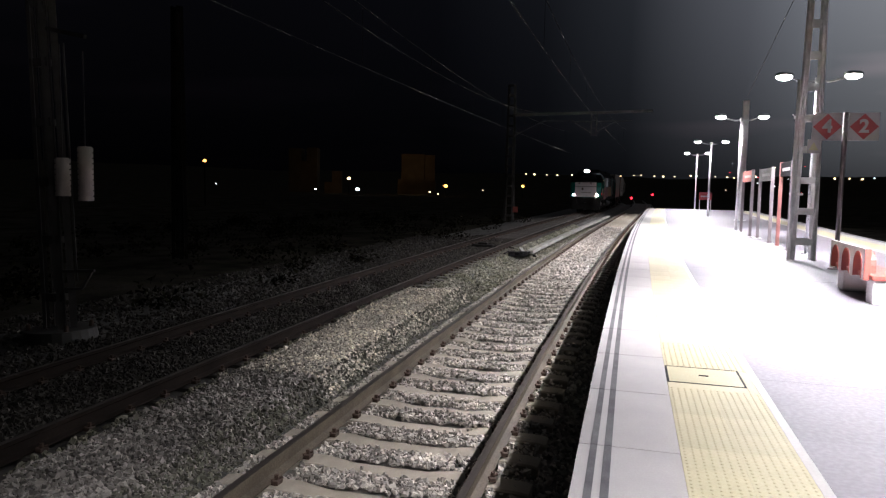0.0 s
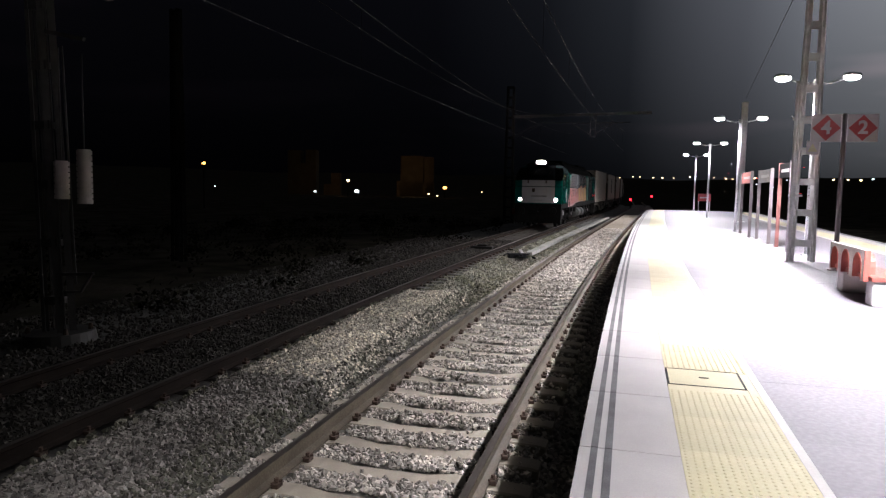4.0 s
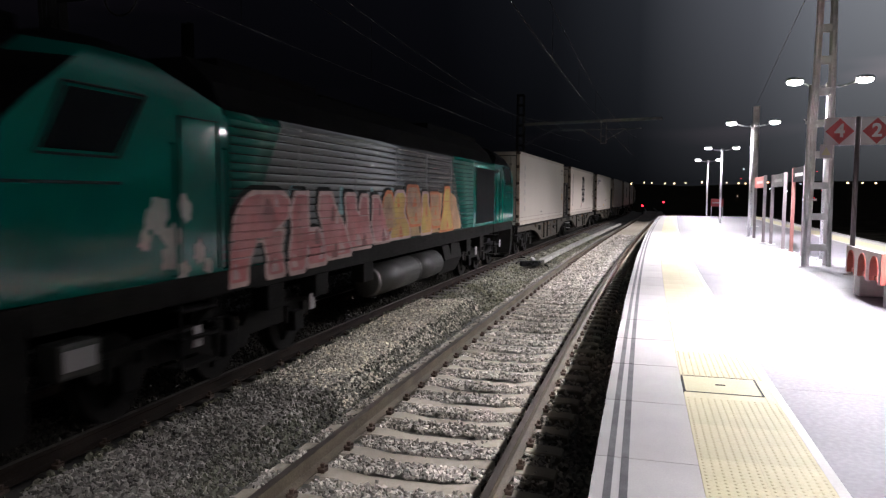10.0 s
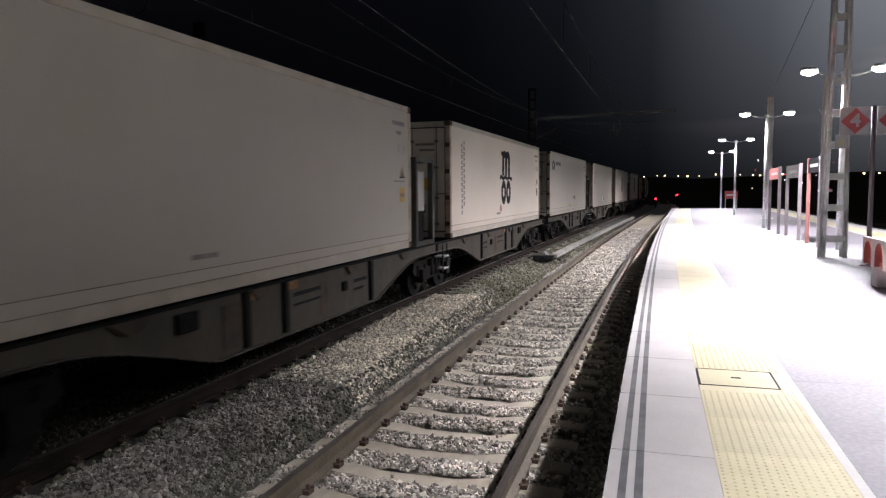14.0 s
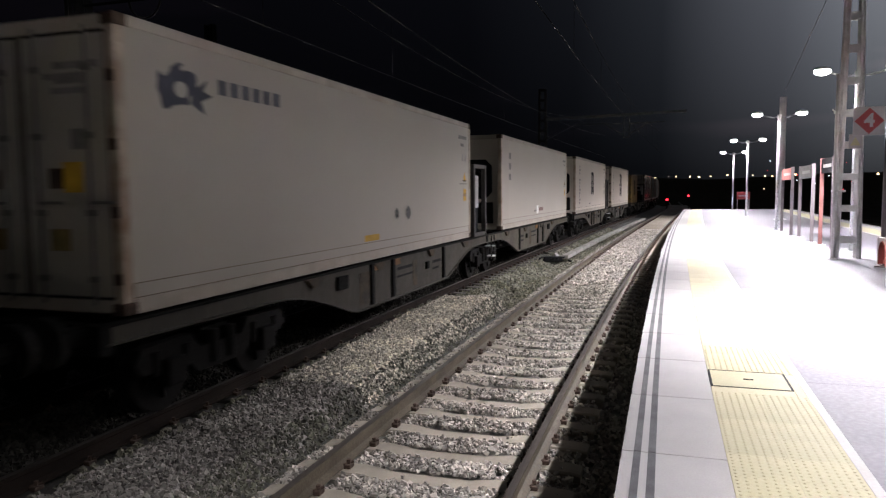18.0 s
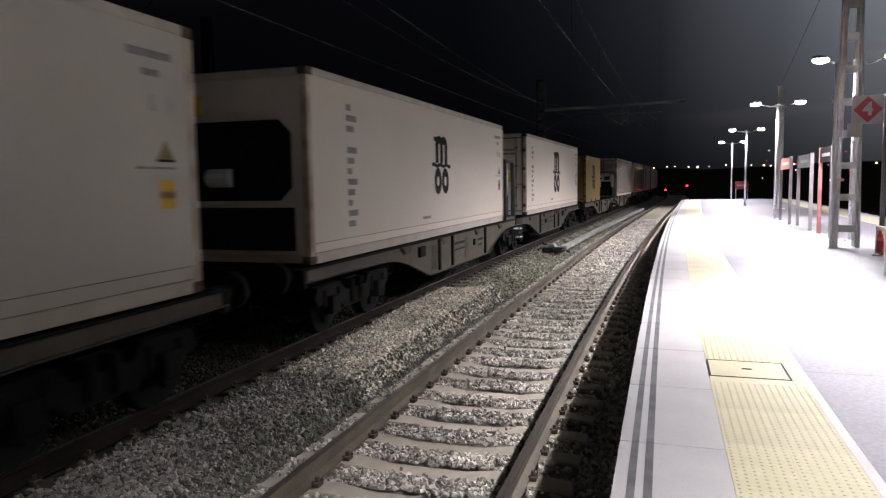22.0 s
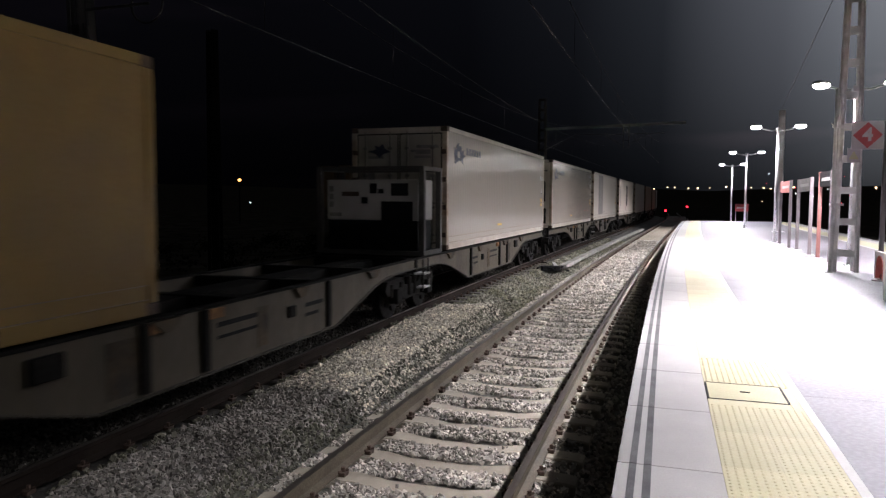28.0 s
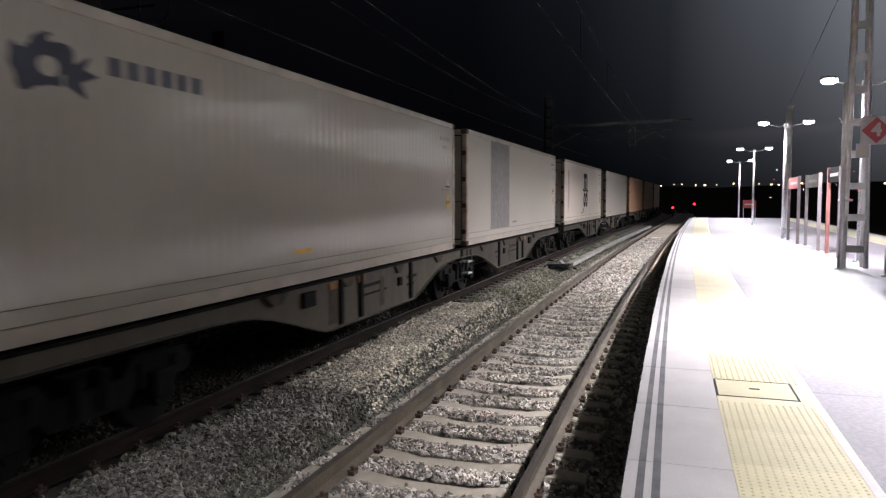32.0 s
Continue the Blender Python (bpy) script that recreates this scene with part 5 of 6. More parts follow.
def make_container(kind, length=12.19, height=2.896, paint="white", z0=1.19, variant="", cooled=-1):
    """A steel container: frame, walls, end fittings, prints. Its y runs from the leading end back."""
    h = length / 2
    words = {"plain": "long white refrigerated container with faded vertical print", "emblem": "white refrigerated container with a bold black emblem",
             "badge": "white refrigerated container with a navy badge and grey name bar", "stripe": "white container with one wide grey panel",
             "small": "short ochre container with a black emblem", "clean": "long plain white refrigerated container", "dull": "container far down the train, coloured orange-brown for street-lamp light"}
    root = thing("shipping_container", Matrix.Identity(4), words[kind], "shipping container", "containers of the train")
    W, t = 1.219, z0 + height
    bm = B()
    box(bm, -W + 0.012, W - 0.012, -h + 0.05, h - 0.06, z0 + 0.30, t - 0.11)
    body = part("box_body", bm, M[paint], root)
    bm = B()
    box(bm, -W + 0.008, W - 0.008, -h + 0.15, h - 0.15, z0 + 0.16, z0 + 0.30)
    part("lower_side_panel", bm, M[paint], root)
    tm = M["trim"] if paint[:5] == "white" else M[paint]
    for side in (-1, 1):
        bm = B()
        box(bm, side * (W - 0.07), side * W, -h + 0.15, h - 0.15, z0, z0 + 0.155, 0.008)
        part("bottom_rail", bm, tm, root)
        bm = B()
        box(bm, side * (W - 0.07), side * W, -h + 0.15, h - 0.15, t - 0.11, t, 0.008)
        part("top_rail", bm, tm, root)
        for e in (-1, 1):
            bm = B()
            box(bm, side * (W - 0.12), side * W, e * (h - 0.12), e * h, z0 + 0.12, t - 0.12, 0.012)
            post = part("corner_post", bm, M["rustypost"] if paint[:5] == "white" else tm, root)
            for z in (z0, t - 0.118):
                part("corner_casting", box(B(), side * (W - 0.16), side * (W + 0.002), e * (h - 0.178), e * (h + 0.002), z, z + 0.118, 0.012), M["rust"], post)
    for side in (-1, 1):
        for z in (z0 + 0.157, z0 + 0.30):
            part("panel_seam", box(B(), side * (W - 0.02), side * (W - 0.006), -h + 0.15, h - 0.15, z, z + 0.009), M["seam"], root)
    bm = B()
    box(bm, -W + 0.07, W - 0.07, -h + 0.15, h - 0.15, t - 0.05, t - 0.015)
    part("roof_panel", bm, M[paint], root)
    # machinery end leading, doors trailing, or the other way about
    for e in (-1, 1):
        y = e * (h - 0.055)
        machinery = e == cooled
        part("end_sill", box(B(), -W + 0.12, W - 0.12, y - 0.03, y + 0.03, z0 + 0.02, z0 + 0.14), tm, root)
        part("end_header", box(B(), -W + 0.12, W - 0.12, y - 0.03, y + 0.03, t - 0.14, t - 0.01), tm, root)
        if machinery and kind != "small":
            bm = B()
            box(bm, -W + 0.12, W - 0.12, y - 0.02, y + e * 0.02, z0 + 0.14, t - 0.14)
            unit = part("cooling_unit", bm, M["white"], root, "white cooling unit end wall")
            bm = prism(B(), [(-0.72, z0 + 0.95), (0.72, z0 + 0.95), (0.92, z0 + 1.15), (0.92, z0 + 1.95), (0.72, z0 + 2.15), (-0.72, z0 + 2.15), (-0.92, z0 + 1.95), (-0.92, z0 + 1.15)], "y", y + e * 0.015, y + e * 0.03)
            part("unit_bay", bm, M["grille"], unit, "dark octagonal machinery opening")
            bm = box(B(), -0.95, 0.95, y + e * 0.018, y + e * 0.03, z0 + 0.2, z0 + 0.85, 0.01)
            part("lower_bay", bm, M["dark"], unit)
            bm = B()
            rod(bm, (0.35, y + e * 0.02, z0 + 1.55), (0.35, y + e * 0.06, z0 + 1.55), 0.32, 0.27, n=20)
            part("fan_guard", bm, M["dark"], unit)
            part("compressor", rod(B(), (-0.5, y + e * 0.03, z0 + 1.3), (-0.1, y + e * 0.05, z0 + 1.3), 0.14, n=12), M["galv"], unit)
            bm = B()
            box(bm, -0.95, -0.6, y + e * 0.018, y + e * 0.035, z0 + 2.25, z0 + 2.55, 0.01)
            part("placard", bm, M["label"], unit)
        else:
            for side in (-1, 1):
                bm = B()
                box(bm, side * 0.01, side * (W - 0.12), y - 0.02, y + e * 0.02, z0 + 0.14, t - 0.14, 0.006)
                door = part("door", bm, M[paint], root)
                for x in (0.22, 0.86):
                    bm = B()
                    rod(bm, (side * x, y + e * 0.05, z0 + 0.1), (side * x, y + e * 0.05, t - 0.1), 0.017, n=7)
                    for z in (0.35, 1.0, 1.75, 2.4):
                        if z0 + z < t - 0.15:
                            box(bm, side * x - 0.05, side * x + 0.05, y + e * 0.02, y + e * 0.07, z0 + z - 0.03, z0 + z + 0.03)
                    beam(bm, (side * x, y + e * 0.07, z0 + 1.1), (side * (x + 0.3), y + e * 0.07, z0 + 1.1), 0.03, 0.03)
                    part("locking_bar", bm, M["barsteel"], door)
                for z in (0.3, 0.95, 1.6, 2.25):
                    part("hinge", box(B(), side * (W - 0.13), side * (W - 0.02), y + e * 0.02, y + e * 0.06, z0 + z, z0 + z + 0.11), M["rust"], door)
                bm = B()
                box(bm, side * 0.5, side * 0.75, y + e * 0.019, y + e * 0.026, z0 + 1.2, z0 + 1.5)
                part("placard", bm, M["label"] if side > 0 else M["grey"], door)
                bm = B()
                for a0 in ((0.012, 0.04, z0 + 0.15, t - 0.15), (W - 0.16, W - 0.135, z0 + 0.15, t - 0.15), (0.012, W - 0.13, z0 + 0.145, z0 + 0.175), (0.012, W - 0.13, t - 0.175, t - 0.145)):
                    box(bm, side * a0[0], side * a0[1], y + e * 0.0185, y + e * 0.0235, a0[2], a0[3])
                part("door_gasket", bm, M["black"], door, "black rubber door seal")
                for x0, x1, z1, z2, m in ((0.30, 0.56, 0.62, 0.84, "olive"), (0.62, 0.80, 1.62, 1.82, "grey"), (0.30, 0.80, 2.30, 2.36, "grey"), (0.40, 0.80, 2.16, 2.22, "grey"), (0.32, 0.5, 1.24, 1.44, "rust")):
                    if z0 + z2 < t - 0.2:
                        part("door_label", box(B(), side * x0, side * x1, y + e * 0.019, y + e * 0.025, z0 + z1, z0 + z2), M[m], door, "worn label or printed code bar")
    # prints on both long sides
    for side in (-1, 1):
        x = side * (W - 0.012)
        if kind in ("plain", "emblem"):
            off = 1.3 if variant == "low" else 1.0
            items = [(-h + off + c * 0.2, -h + off + 0.11 + c * 0.2, t - 0.5 + 0.08 * c - i * 0.145 - 0.1, t - 0.5 + 0.08 * c - i * 0.145) for c in (0, 1) for i in range(13 - c)]
            if variant in ("rows", "low"):
                items = [(-h + off, -h + off + 0.16 + 0.1 * ((i * 5) % 3), t - 0.42 - i * 0.172 - 0.1, t - 0.42 - i * 0.172) for i in range(12) if i != 3]
            if kind == "plain":
                items = [(-h + 1.0, -h + 1.28, t - 0.5 - i * 0.33 - 0.2, t - 0.5 - i * 0.33) for i in range(3 if variant == "short" else 6)]
            marks(root, x, items, "faded" if kind == "plain" and variant != "short" else "grey", "print_bar", "faded grey bar of a printed column")
        if kind in ("emblem", "small"):
            w = {"": 1.4, "low": 1.05}.get(variant, 1.4) if kind == "emblem" else 1.15
            bold_logo(root, x, {"low": 0.08}.get(variant, 0.08) if kind == "emblem" else 0.15, z0 + 1.58 if kind == "emblem" else z0 + 1.4, w, w * 1.2)
        if kind in ("badge",):
            cy, cz = -h + 0.88, t - 0.58
            # a spiky curled silhouette with a pale eye, a tail and a wave under it
            rim = [(0.30 + 0.06 * math.sin(2 * a + 0.6) + 0.035 * math.sin(5 * a) + 0.02 * math.cos(9 * a + 1), a) for a in [k * 6.2832 / 40 for k in range(40)]]
            bm = prism(B(), [(cy + 0.92 * r * math.cos(a), cz + 0.82 * r * math.sin(a)) for r, a in rim], "x", x, x + side * 0.004)
            badge = part("badge", bm, M["navy"], root, "navy blue ornamental badge")
            for ey, ez, er in ((0.06, -0.03, 0.11), (-0.2, 0.12, 0.05), (0.1, 0.2, 0.04)):
                part("badge_gap", prism(B(), [(cy + ey + er * math.cos(k * 0.5236), cz + ez + 0.8 * er * math.sin(k * 0.5236)) for k in range(12)], "x", x, x + side * 0.006), M[paint], badge)
            part("badge_tail", prism(B(), [(cy + 0.24, cz - 0.02), (cy + 0.52, cz + 0.13), (cy + 0.44, cz + 0.0), (cy + 0.60, cz - 0.04), (cy + 0.40, cz - 0.12), (cy + 0.46, cz - 0.26), (cy + 0.22, cz - 0.16)], "x", x, x + side * 0.005), M["navy"], badge)
            if side > 0:
                bm = prism(B(), [(-0.62, t - 0.62), (-0.5, t - 0.72), (-0.38, t - 0.62), (-0.2, t - 0.58), (-0.36, t - 0.5), (-0.42, t - 0.38), (-0.5, t - 0.46), (-0.62, t - 0.42), (-0.6, t - 0.52), (-0.78, t - 0.56)], "y", -h + 0.02, -h + 0.034)
                part("end_badge", bm, M["navy"], root, "small navy badge on the door end")
                for k in (0, 1):
                    part("code_bar", box(B(), 0.45, 1.0 - 0.2 * k, -h + 0.02, -h + 0.034, t - 0.5 - k * 0.14, t - 0.43 - k * 0.14), M["grey"], root)
            marks(root, x, [(cy + 0.72 + i * 0.235, cy + 0.88 + i * 0.235, cz + 0.0, cz + 0.17) for i in range(6)], "greyblue", "name_bar", "grey-blue name bar")
        if variant == "spots":
            for cy0, rr in ((0.985, 0.10), (1.6, 0.13)):
                part("oil_stain", prism(B(), [(cy0 + rr * math.cos(a * 0.5236) * (1 + 0.15 * math.sin(3 * a)), z0 + 0.77 + rr * math.sin(a * 0.5236) * (1 + 0.12 * math.cos(2 * a))) for a in range(12)], "x", x, x + side * 0.003), M["soot"], root, "dark round oil stain")
        if kind == "emblem" and variant == "":
            part("warning_label", prism(B(), [(-0.8, z0 + 0.5), (-0.53, z0 + 0.5), (-0.53, z0 + 0.62), (-0.665, z0 + 0.76), (-0.8, z0 + 0.62)], "x", x, x + side * 0.004), M["redfaded"], root, "faded red warning label")
        if kind == "small":
            for yy in (-1.0, 1.0):
                part("forklift_pocket", box(B(), side * (W - 0.05), side * (W + 0.003), yy - 0.18, yy + 0.18, z0 + 0.02, z0 + 0.135, 0.004), M["dark"], root, "dark forklift pocket")
        if variant == "short":
            marks(root, x, [(-0.76, -0.40, z0 + 0.34, z0 + 0.64)], "paper", "paper_label", "bright white paper label")
            marks(root, x, [(-0.32, 0.5, z0 + 0.43, z0 + 0.56)], "brownprint", "name_bar", "reddish brown name bar")
        if kind == "stripe":
            marks(root, x, [(-h + 2.3, -h + 4.4, z0 + 0.32, t - 0.12)], "grey", "grey_panel", "wide grey panel")
        if kind != "small":
            marks(root, x, [(h - 1.0, h - 0.35, t - 0.42, t - 0.34), (h - 0.8, h - 0.55, t - 0.60, t - 0.53), (h - 0.95, h - 0.35, z0 + 1.36, z0 + 1.385)], "grey", "code_bar", "small grey code bar")
            part("warning_label", prism(B(), [(h - 0.63, z0 + 1.46), (h - 0.37, z0 + 1.46), (h - 0.50, z0 + 1.66)], "x", x, x + side * 0.004), M["faded"] if variant == "shiny" else M["label"] if kind == "badge" else M["olive"], root, "small triangular warning label")
            part("label_foot", box(B(), x, x + side * 0.005, h - 0.64, h - 0.36, z0 + 1.435, z0 + 1.462), M["black"], root)
            marks(root, x, [(h - 0.72, h - 0.60, t - 0.95, t - 0.78), (h - 0.46, h - 0.34, t - 0.98, t - 0.80)], "faded", "faint_label", "faint square label")
            marks(root, x, [(h - 0.62, h - 0.38, z0 + 1.06, z0 + 1.13)], "black" if kind == "emblem" else "brownprint", "label_text", "dark text block on the label")
            marks(root, x, [(h - 0.62, h - 0.38, z0 + 0.95, z0 + 1.25)], "olive" if kind == "emblem" else "label", "warning_label", "small worn warning label")
            marks(root, x, [(-0.5, 0.12, z0 + 0.33, z0 + 0.44)] if variant == "spots" else [(-1.22, -0.72, z0 + 0.42, z0 + 0.48)], "label" if kind in ("badge", "clean") else "grey", "placard", "small placard")
    return root


def make_generator():
    root = thing("generator_set", Matrix.Identity(4), "white and black generator set in a grey steel frame", "generator", "generators of the train")
    bm = B()
    for x in (-1.2, 1.2):
        for y in (-0.55, 0.55):
            box(bm, x - 0.06, x + 0.06, y - 0.06, y + 0.06, 1.19, 3.08, 0.01)
    for z in (1.22, 3.03):
        for y in (-0.55, 0.55):
            box(bm, -1.2, 1.2, y - 0.05, y + 0.05, z - 0.04, z + 0.05)
        for x in (-1.2, 1.2):
            box(bm, x - 0.05, x + 0.05, -0.55, 0.55, z - 0.04, z + 0.05)
    part("steel_frame", bm, M["darkgalv"], root, "dull grey steel cage")
    bm = B()
    box(bm, -1.08, 1.08, -0.46, 0.46, 1.92, 2.80, 0.03)
    hood = part("hood", bm, M["nose"], root, "white hood")
    bm = B()
    box(bm, -1.06, 1.06, -0.44, 0.44, 1.27, 1.91)
    part("engine_bay", bm, M["grille"], root, "black engine bay")
    for e in (-1, 1):
        y = e * 0.462
        for x0, x1, z0, z1 in ((0.22, 0.95, 1.9, 2.33), (0.45, 0.85, 2.45, 2.72), (-0.05, 0.12, 2.5, 2.72), (-0.25, -0.1, 2.28, 2.42), (0.15, 0.28, 2.5, 2.6)):
            part("vent", box(B(), x0, x1, y - 0.006, y + 0.006, z0, z1, 0.002), M["grille"], hood, "dark vent or control window")
    for e in (-1, 1):
        part("lettering_bar", box(B(), -0.72, -0.3, e * 0.463 - 0.003, e * 0.463 + 0.003, 2.44, 2.54), M["rust"], hood)
        part("lettering_bar", box(B(), -1.02, -0.72, e * 0.463 - 0.003, e * 0.463 + 0.003, 2.0, 2.08), M["grey"], hood)
        for i in range(3):
            part("lettering_bar", box(B(), -1.02, -0.92, e * 0.463 - 0.003, e * 0.463 + 0.003, 2.2 + i * 0.17, 2.32 + i * 0.17), M["grey"], hood)
    return root


def train_front(t):
    f = t / 32
    return 68.18 - 207.656 * f + 18.931 * f ** 2 - 23.446 * f ** 3 - 16.324 * f ** 4 + 20.355 * f ** 5


# leading edge (m behind the train's nose), length, kind
LOADS = [(23.16, 12.19, "plain"), (38.18, 12.19, "emblem"), (52.87, 12.19, "badge"), (68.37, 12.19, "plain"), (83.15, 12.19, "emblem"), (98.68, 12.19, "emblem"),
         (113.84, 6.06, "small"), (129.74, 12.19, "badge"), (143.74, 12.19, "badge"), (156.9, 12.19, "stripe"), (171.1, 12.19, "emblem"), (185.5, 12.19, "clean"),
         (199.8, 12.19, "dull"), (214.2, 12.19, "dull"), (228.6, 12.19, "clean")]
# the middle joint of each wagon pair: the long pairs first, then a shorter type
JOINTS = ((37.2, 66.85, 97.2, 127.8), (156.6, 184.6, 213.0, 241.6))
MOVING = []
EXTRA = {52.87: ("spots", 1), 68.37: ("short", -1), 83.15: ("low", -1), 129.74: ("shiny", 1), 143.74: ("shiny", -1), 38.18: ("", 1), 98.68: ("rows", 1)}


def make_train():
    loco = make_loco()
    MOVING.append((loco, LOCO_L / 2 - 0.02, 0))
    WHEELS[:] = [(o, y, r, 1) for o, y, r in WHEELS]
    first = {}
    for joints, half, deep, belly in ((JOINTS[0], 7.1, 0.85, 2.45), (JOINTS[1], 6.7, 1.5, 1.85)):
        for joined, off, turn, roll in ((True, -half, 0, 1), (False, half, 180, -1)):
            start = len(WHEELS)
            base = make_wagon(joined, half, deep, belly)
            own = WHEELS[start:]
            WHEELS[start:] = [(o, y, r, roll) for o, y, r in own]
            for i, joint in enumerate(joints):
                w = base if i == 0 else copy_thing(base, Matrix.Identity(4))
                if i:
                    for o in w.children:
                        if o.name.startswith("wheelset"):
                            WHEELS.append((o, o.matrix_basis.translation.y, 0.46, roll))
                MOVING.append((w, joint + off, turn))
    for q, n, kind in LOADS:
        variant, cooled = EXTRA.get(q, ("", 1))
        key = (kind, n, variant, cooled)
        if key in first:
            c = copy_thing(first[key], Matrix.Identity(4))
        else:
            paint = {"small": "ochre", "dull": "tealbox", "emblem": "white"}.get(kind, "whiteshiny" if variant == "shiny" else "whitegrey")
            c = first[key] = make_container(kind, n, 2.591 if kind == "small" else 2.896, paint, 1.19, variant, cooled)
        MOVING.append((c, q + n / 2, 0))
    g = make_generator()
    MOVING.append((g, 128.6, 0))
    for q in (36.1, 65.8, 96.05):
        MOVING.append((copy_thing(g, Matrix.Identity(4)), q, 0))


TRAIN_TIMES = [i * 0.8 for i in range(41)]


def motions():
    roll = [i * 0.1 for i in range(321)]
    for ob, y, r, way in WHEELS:
        walk(ob, [(t, pose(0, y, r, way * math.degrees((train_front(0) - train_front(t)) / r) % 360)) for t in roll])
    for ob, q, turn in MOVING:
        walk(ob, [(t, place(U2, train_front(t) + q, 0.0, turn)) for t in TRAIN_TIMES])


# ---- platform furniture, masts and wires ----
def make_lattice_mast(u, s, z, height, wide, deep, label, category="mast", taper=0.5, step=0.62, turn=0.0, steel="galv", leg=0.10, lean=0.0):
    """A battened four-legged mast."""
    root = thing("catenary_mast", place(u, s, z, turn) @ pose(0, 0, 0, 0, lean, 0), label, category, "catenary masts")
    for sx in (-1, 1):
        for sy in (-1, 1):
            bm = B()
            a, b = Vector((sx * wide / 2, sy * deep / 2, 0)), Vector((sx * wide / 2 * taper, sy * deep / 2 * taper, height))
            beam(bm, a, b, leg, 0.016)
            off = Vector((sx * leg * 0.42, -sy * leg * 0.5, 0))
            beam(bm, a + off, b + off, 0.016, leg)
            part("leg", bm, M[steel], root)
    zz = step * 0.6
    while zz < height:
        f = 1 + (taper - 1) * zz / height
        for sy in (-1, 1):
            bm = B()
            box(bm, -wide / 2 * f - 0.05, wide / 2 * f + 0.05, sy * deep / 2 * f - 0.008, sy * deep / 2 * f + 0.008, zz - 0.075, zz + 0.075)
            part("batten", bm, M[steel], root)
        for sx in (-1, 1):
            bm = B()
            box(bm, sx * wide / 2 * f - 0.008, sx * wide / 2 * f + 0.008, -deep / 2 * f, deep / 2 * f, zz - 0.06, zz + 0.06)
            part("batten", bm, M[steel], root)
        zz += step
    return root


def text_mesh(txt, size):
    c = bpy.data.curves.new("t", "FONT")
    c.body, c.size, c.extrude, c.align_x, c.align_y, c.offset = txt, size, 0.002, "CENTER", "CENTER", 0.011
    o = bpy.data.objects.new("t", c)
    scene.collection.objects.link(o)
    dg = bpy.context.evaluated_depsgraph_get()
    me = bpy.data.meshes.new_from_object(o.evaluated_get(dg))
    bpy.data.objects.remove(o)
    return me


def make_signs():
    root = thing("track_number_sign", place(4.16, 16.35, PLAT), "red and white track number signs on a steel pole", "sign")
    bm = rod(B(), (0, 0, 0), (0, 0, 3.26), 0.048, n=14)
    rod(bm, (0, 0, 0), (0, 0, 0.025), 0.15, n=14)
    part("pole", bm, M["mauve"], root, "mauve-grey steel pole", True)
    for side, txt in ((-1, "4"), (1, "2")):
        c = side * 0.34
        bm = B()
        box(bm, c - 0.285, c + 0.285, -0.02, 0.02, 2.68, 3.25, 0.006)
        panel = part("panel", bm, M["signwhite"], root, "pale grey sign panel")
        bm = prism(B(), [(c - 0.268, 2.965), (c, 2.70), (c + 0.268, 2.965), (c, 3.23)], "y", -0.026, -0.018)
        part("diamond", bm, M["red"], panel, "red diamond")
        me = text_mesh(txt, 0.37)
        me.materials.clear()
        me.materials.append(M["signwhite"])
        o = new("number", me)
        o.parent = panel
        o.matrix_basis = pose(c, -0.028, 2.965, 90, 0, 0)
        o["label"] = "white platform number " + txt


def make_bench():
    root = thing("platform_bench", place(3.36, 12.35, PLAT), "stone and red bench with arched back openings", "bench")
    # the bench runs along the platform, its back towards the track
    for y in (-0.92, 0.62):
        part("seat_base", box(B(), 0.06, 0.48, y - 0.17, y + 0.17, 0, 0.36, 0.03), M["bench"], root, "pale stone seat base")
    part("seat", box(B(), 0.03, 0.60, -1.12, 0.96, 0.36, 0.43, 0.015), M["redsoft"], root, "faded red seat")
    for i in range(3):
        y = -0.92 + i * 0.63
        arch = [(y + 0.315 - 0.20 * math.cos(a), 0.55 + 0.19 * math.sin(a)) for a in [k * 3.1416 / 8 for k in range(9)]]
        pts = [(y, 0.34), (y + 0.115, 0.34)] + arch + [(y + 0.515, 0.34), (y + 0.63, 0.34), (y + 0.63, 0.80), (y, 0.80)]
        part("backrest", prism(B(), pts, "x", -0.03, 0.03), M["bench"], root, "pale back with an arched opening")
        bm = B()
        a = [(y + 0.115, 0.36)] + arch + [(y + 0.515, 0.36)]
        for p, q in zip(a, a[1:]):
            beam(bm, (0.06, p[0], p[1]), (0.06, q[0], q[1]), 0.20, 0.014)
        part("arch_edge", bm, M["redsoft"], root, "red arch lining")
    part("end_edge", box(B(), -0.034, 0.05, -0.945, -0.922, 0.34, 0.80, 0.008), M["redsoft"], root, "red painted bench end")


def make_slim_pole():
    root = thing("slim_pole", place(3.52, 17.9, PLAT), "slim galvanised pole clamped to the platform mast", "pole")
    part("shaft", rod(B(), (0, 0, 0), (0, 0, 4.15), 0.038, 0.034, 12), M["galv"], root, "", True)
    part("foot", rod(B(), (0, 0, 0), (0, 0, 0.02), 0.10, n=12), M["galv"], root)
    for z in (1.55, 3.3):
        part("clamp", beam(B(), (-0.06, 0, z), (0.24, 0.06, z), 0.03, 0.05), M["galv"], root)
    for x in (-0.10, 0.52):
        part("bracket", rod(B(), (x, -0.02, 3.38), (x + 0.1, -0.02, 3.26), 0.012, n=6), M["galv"], root)


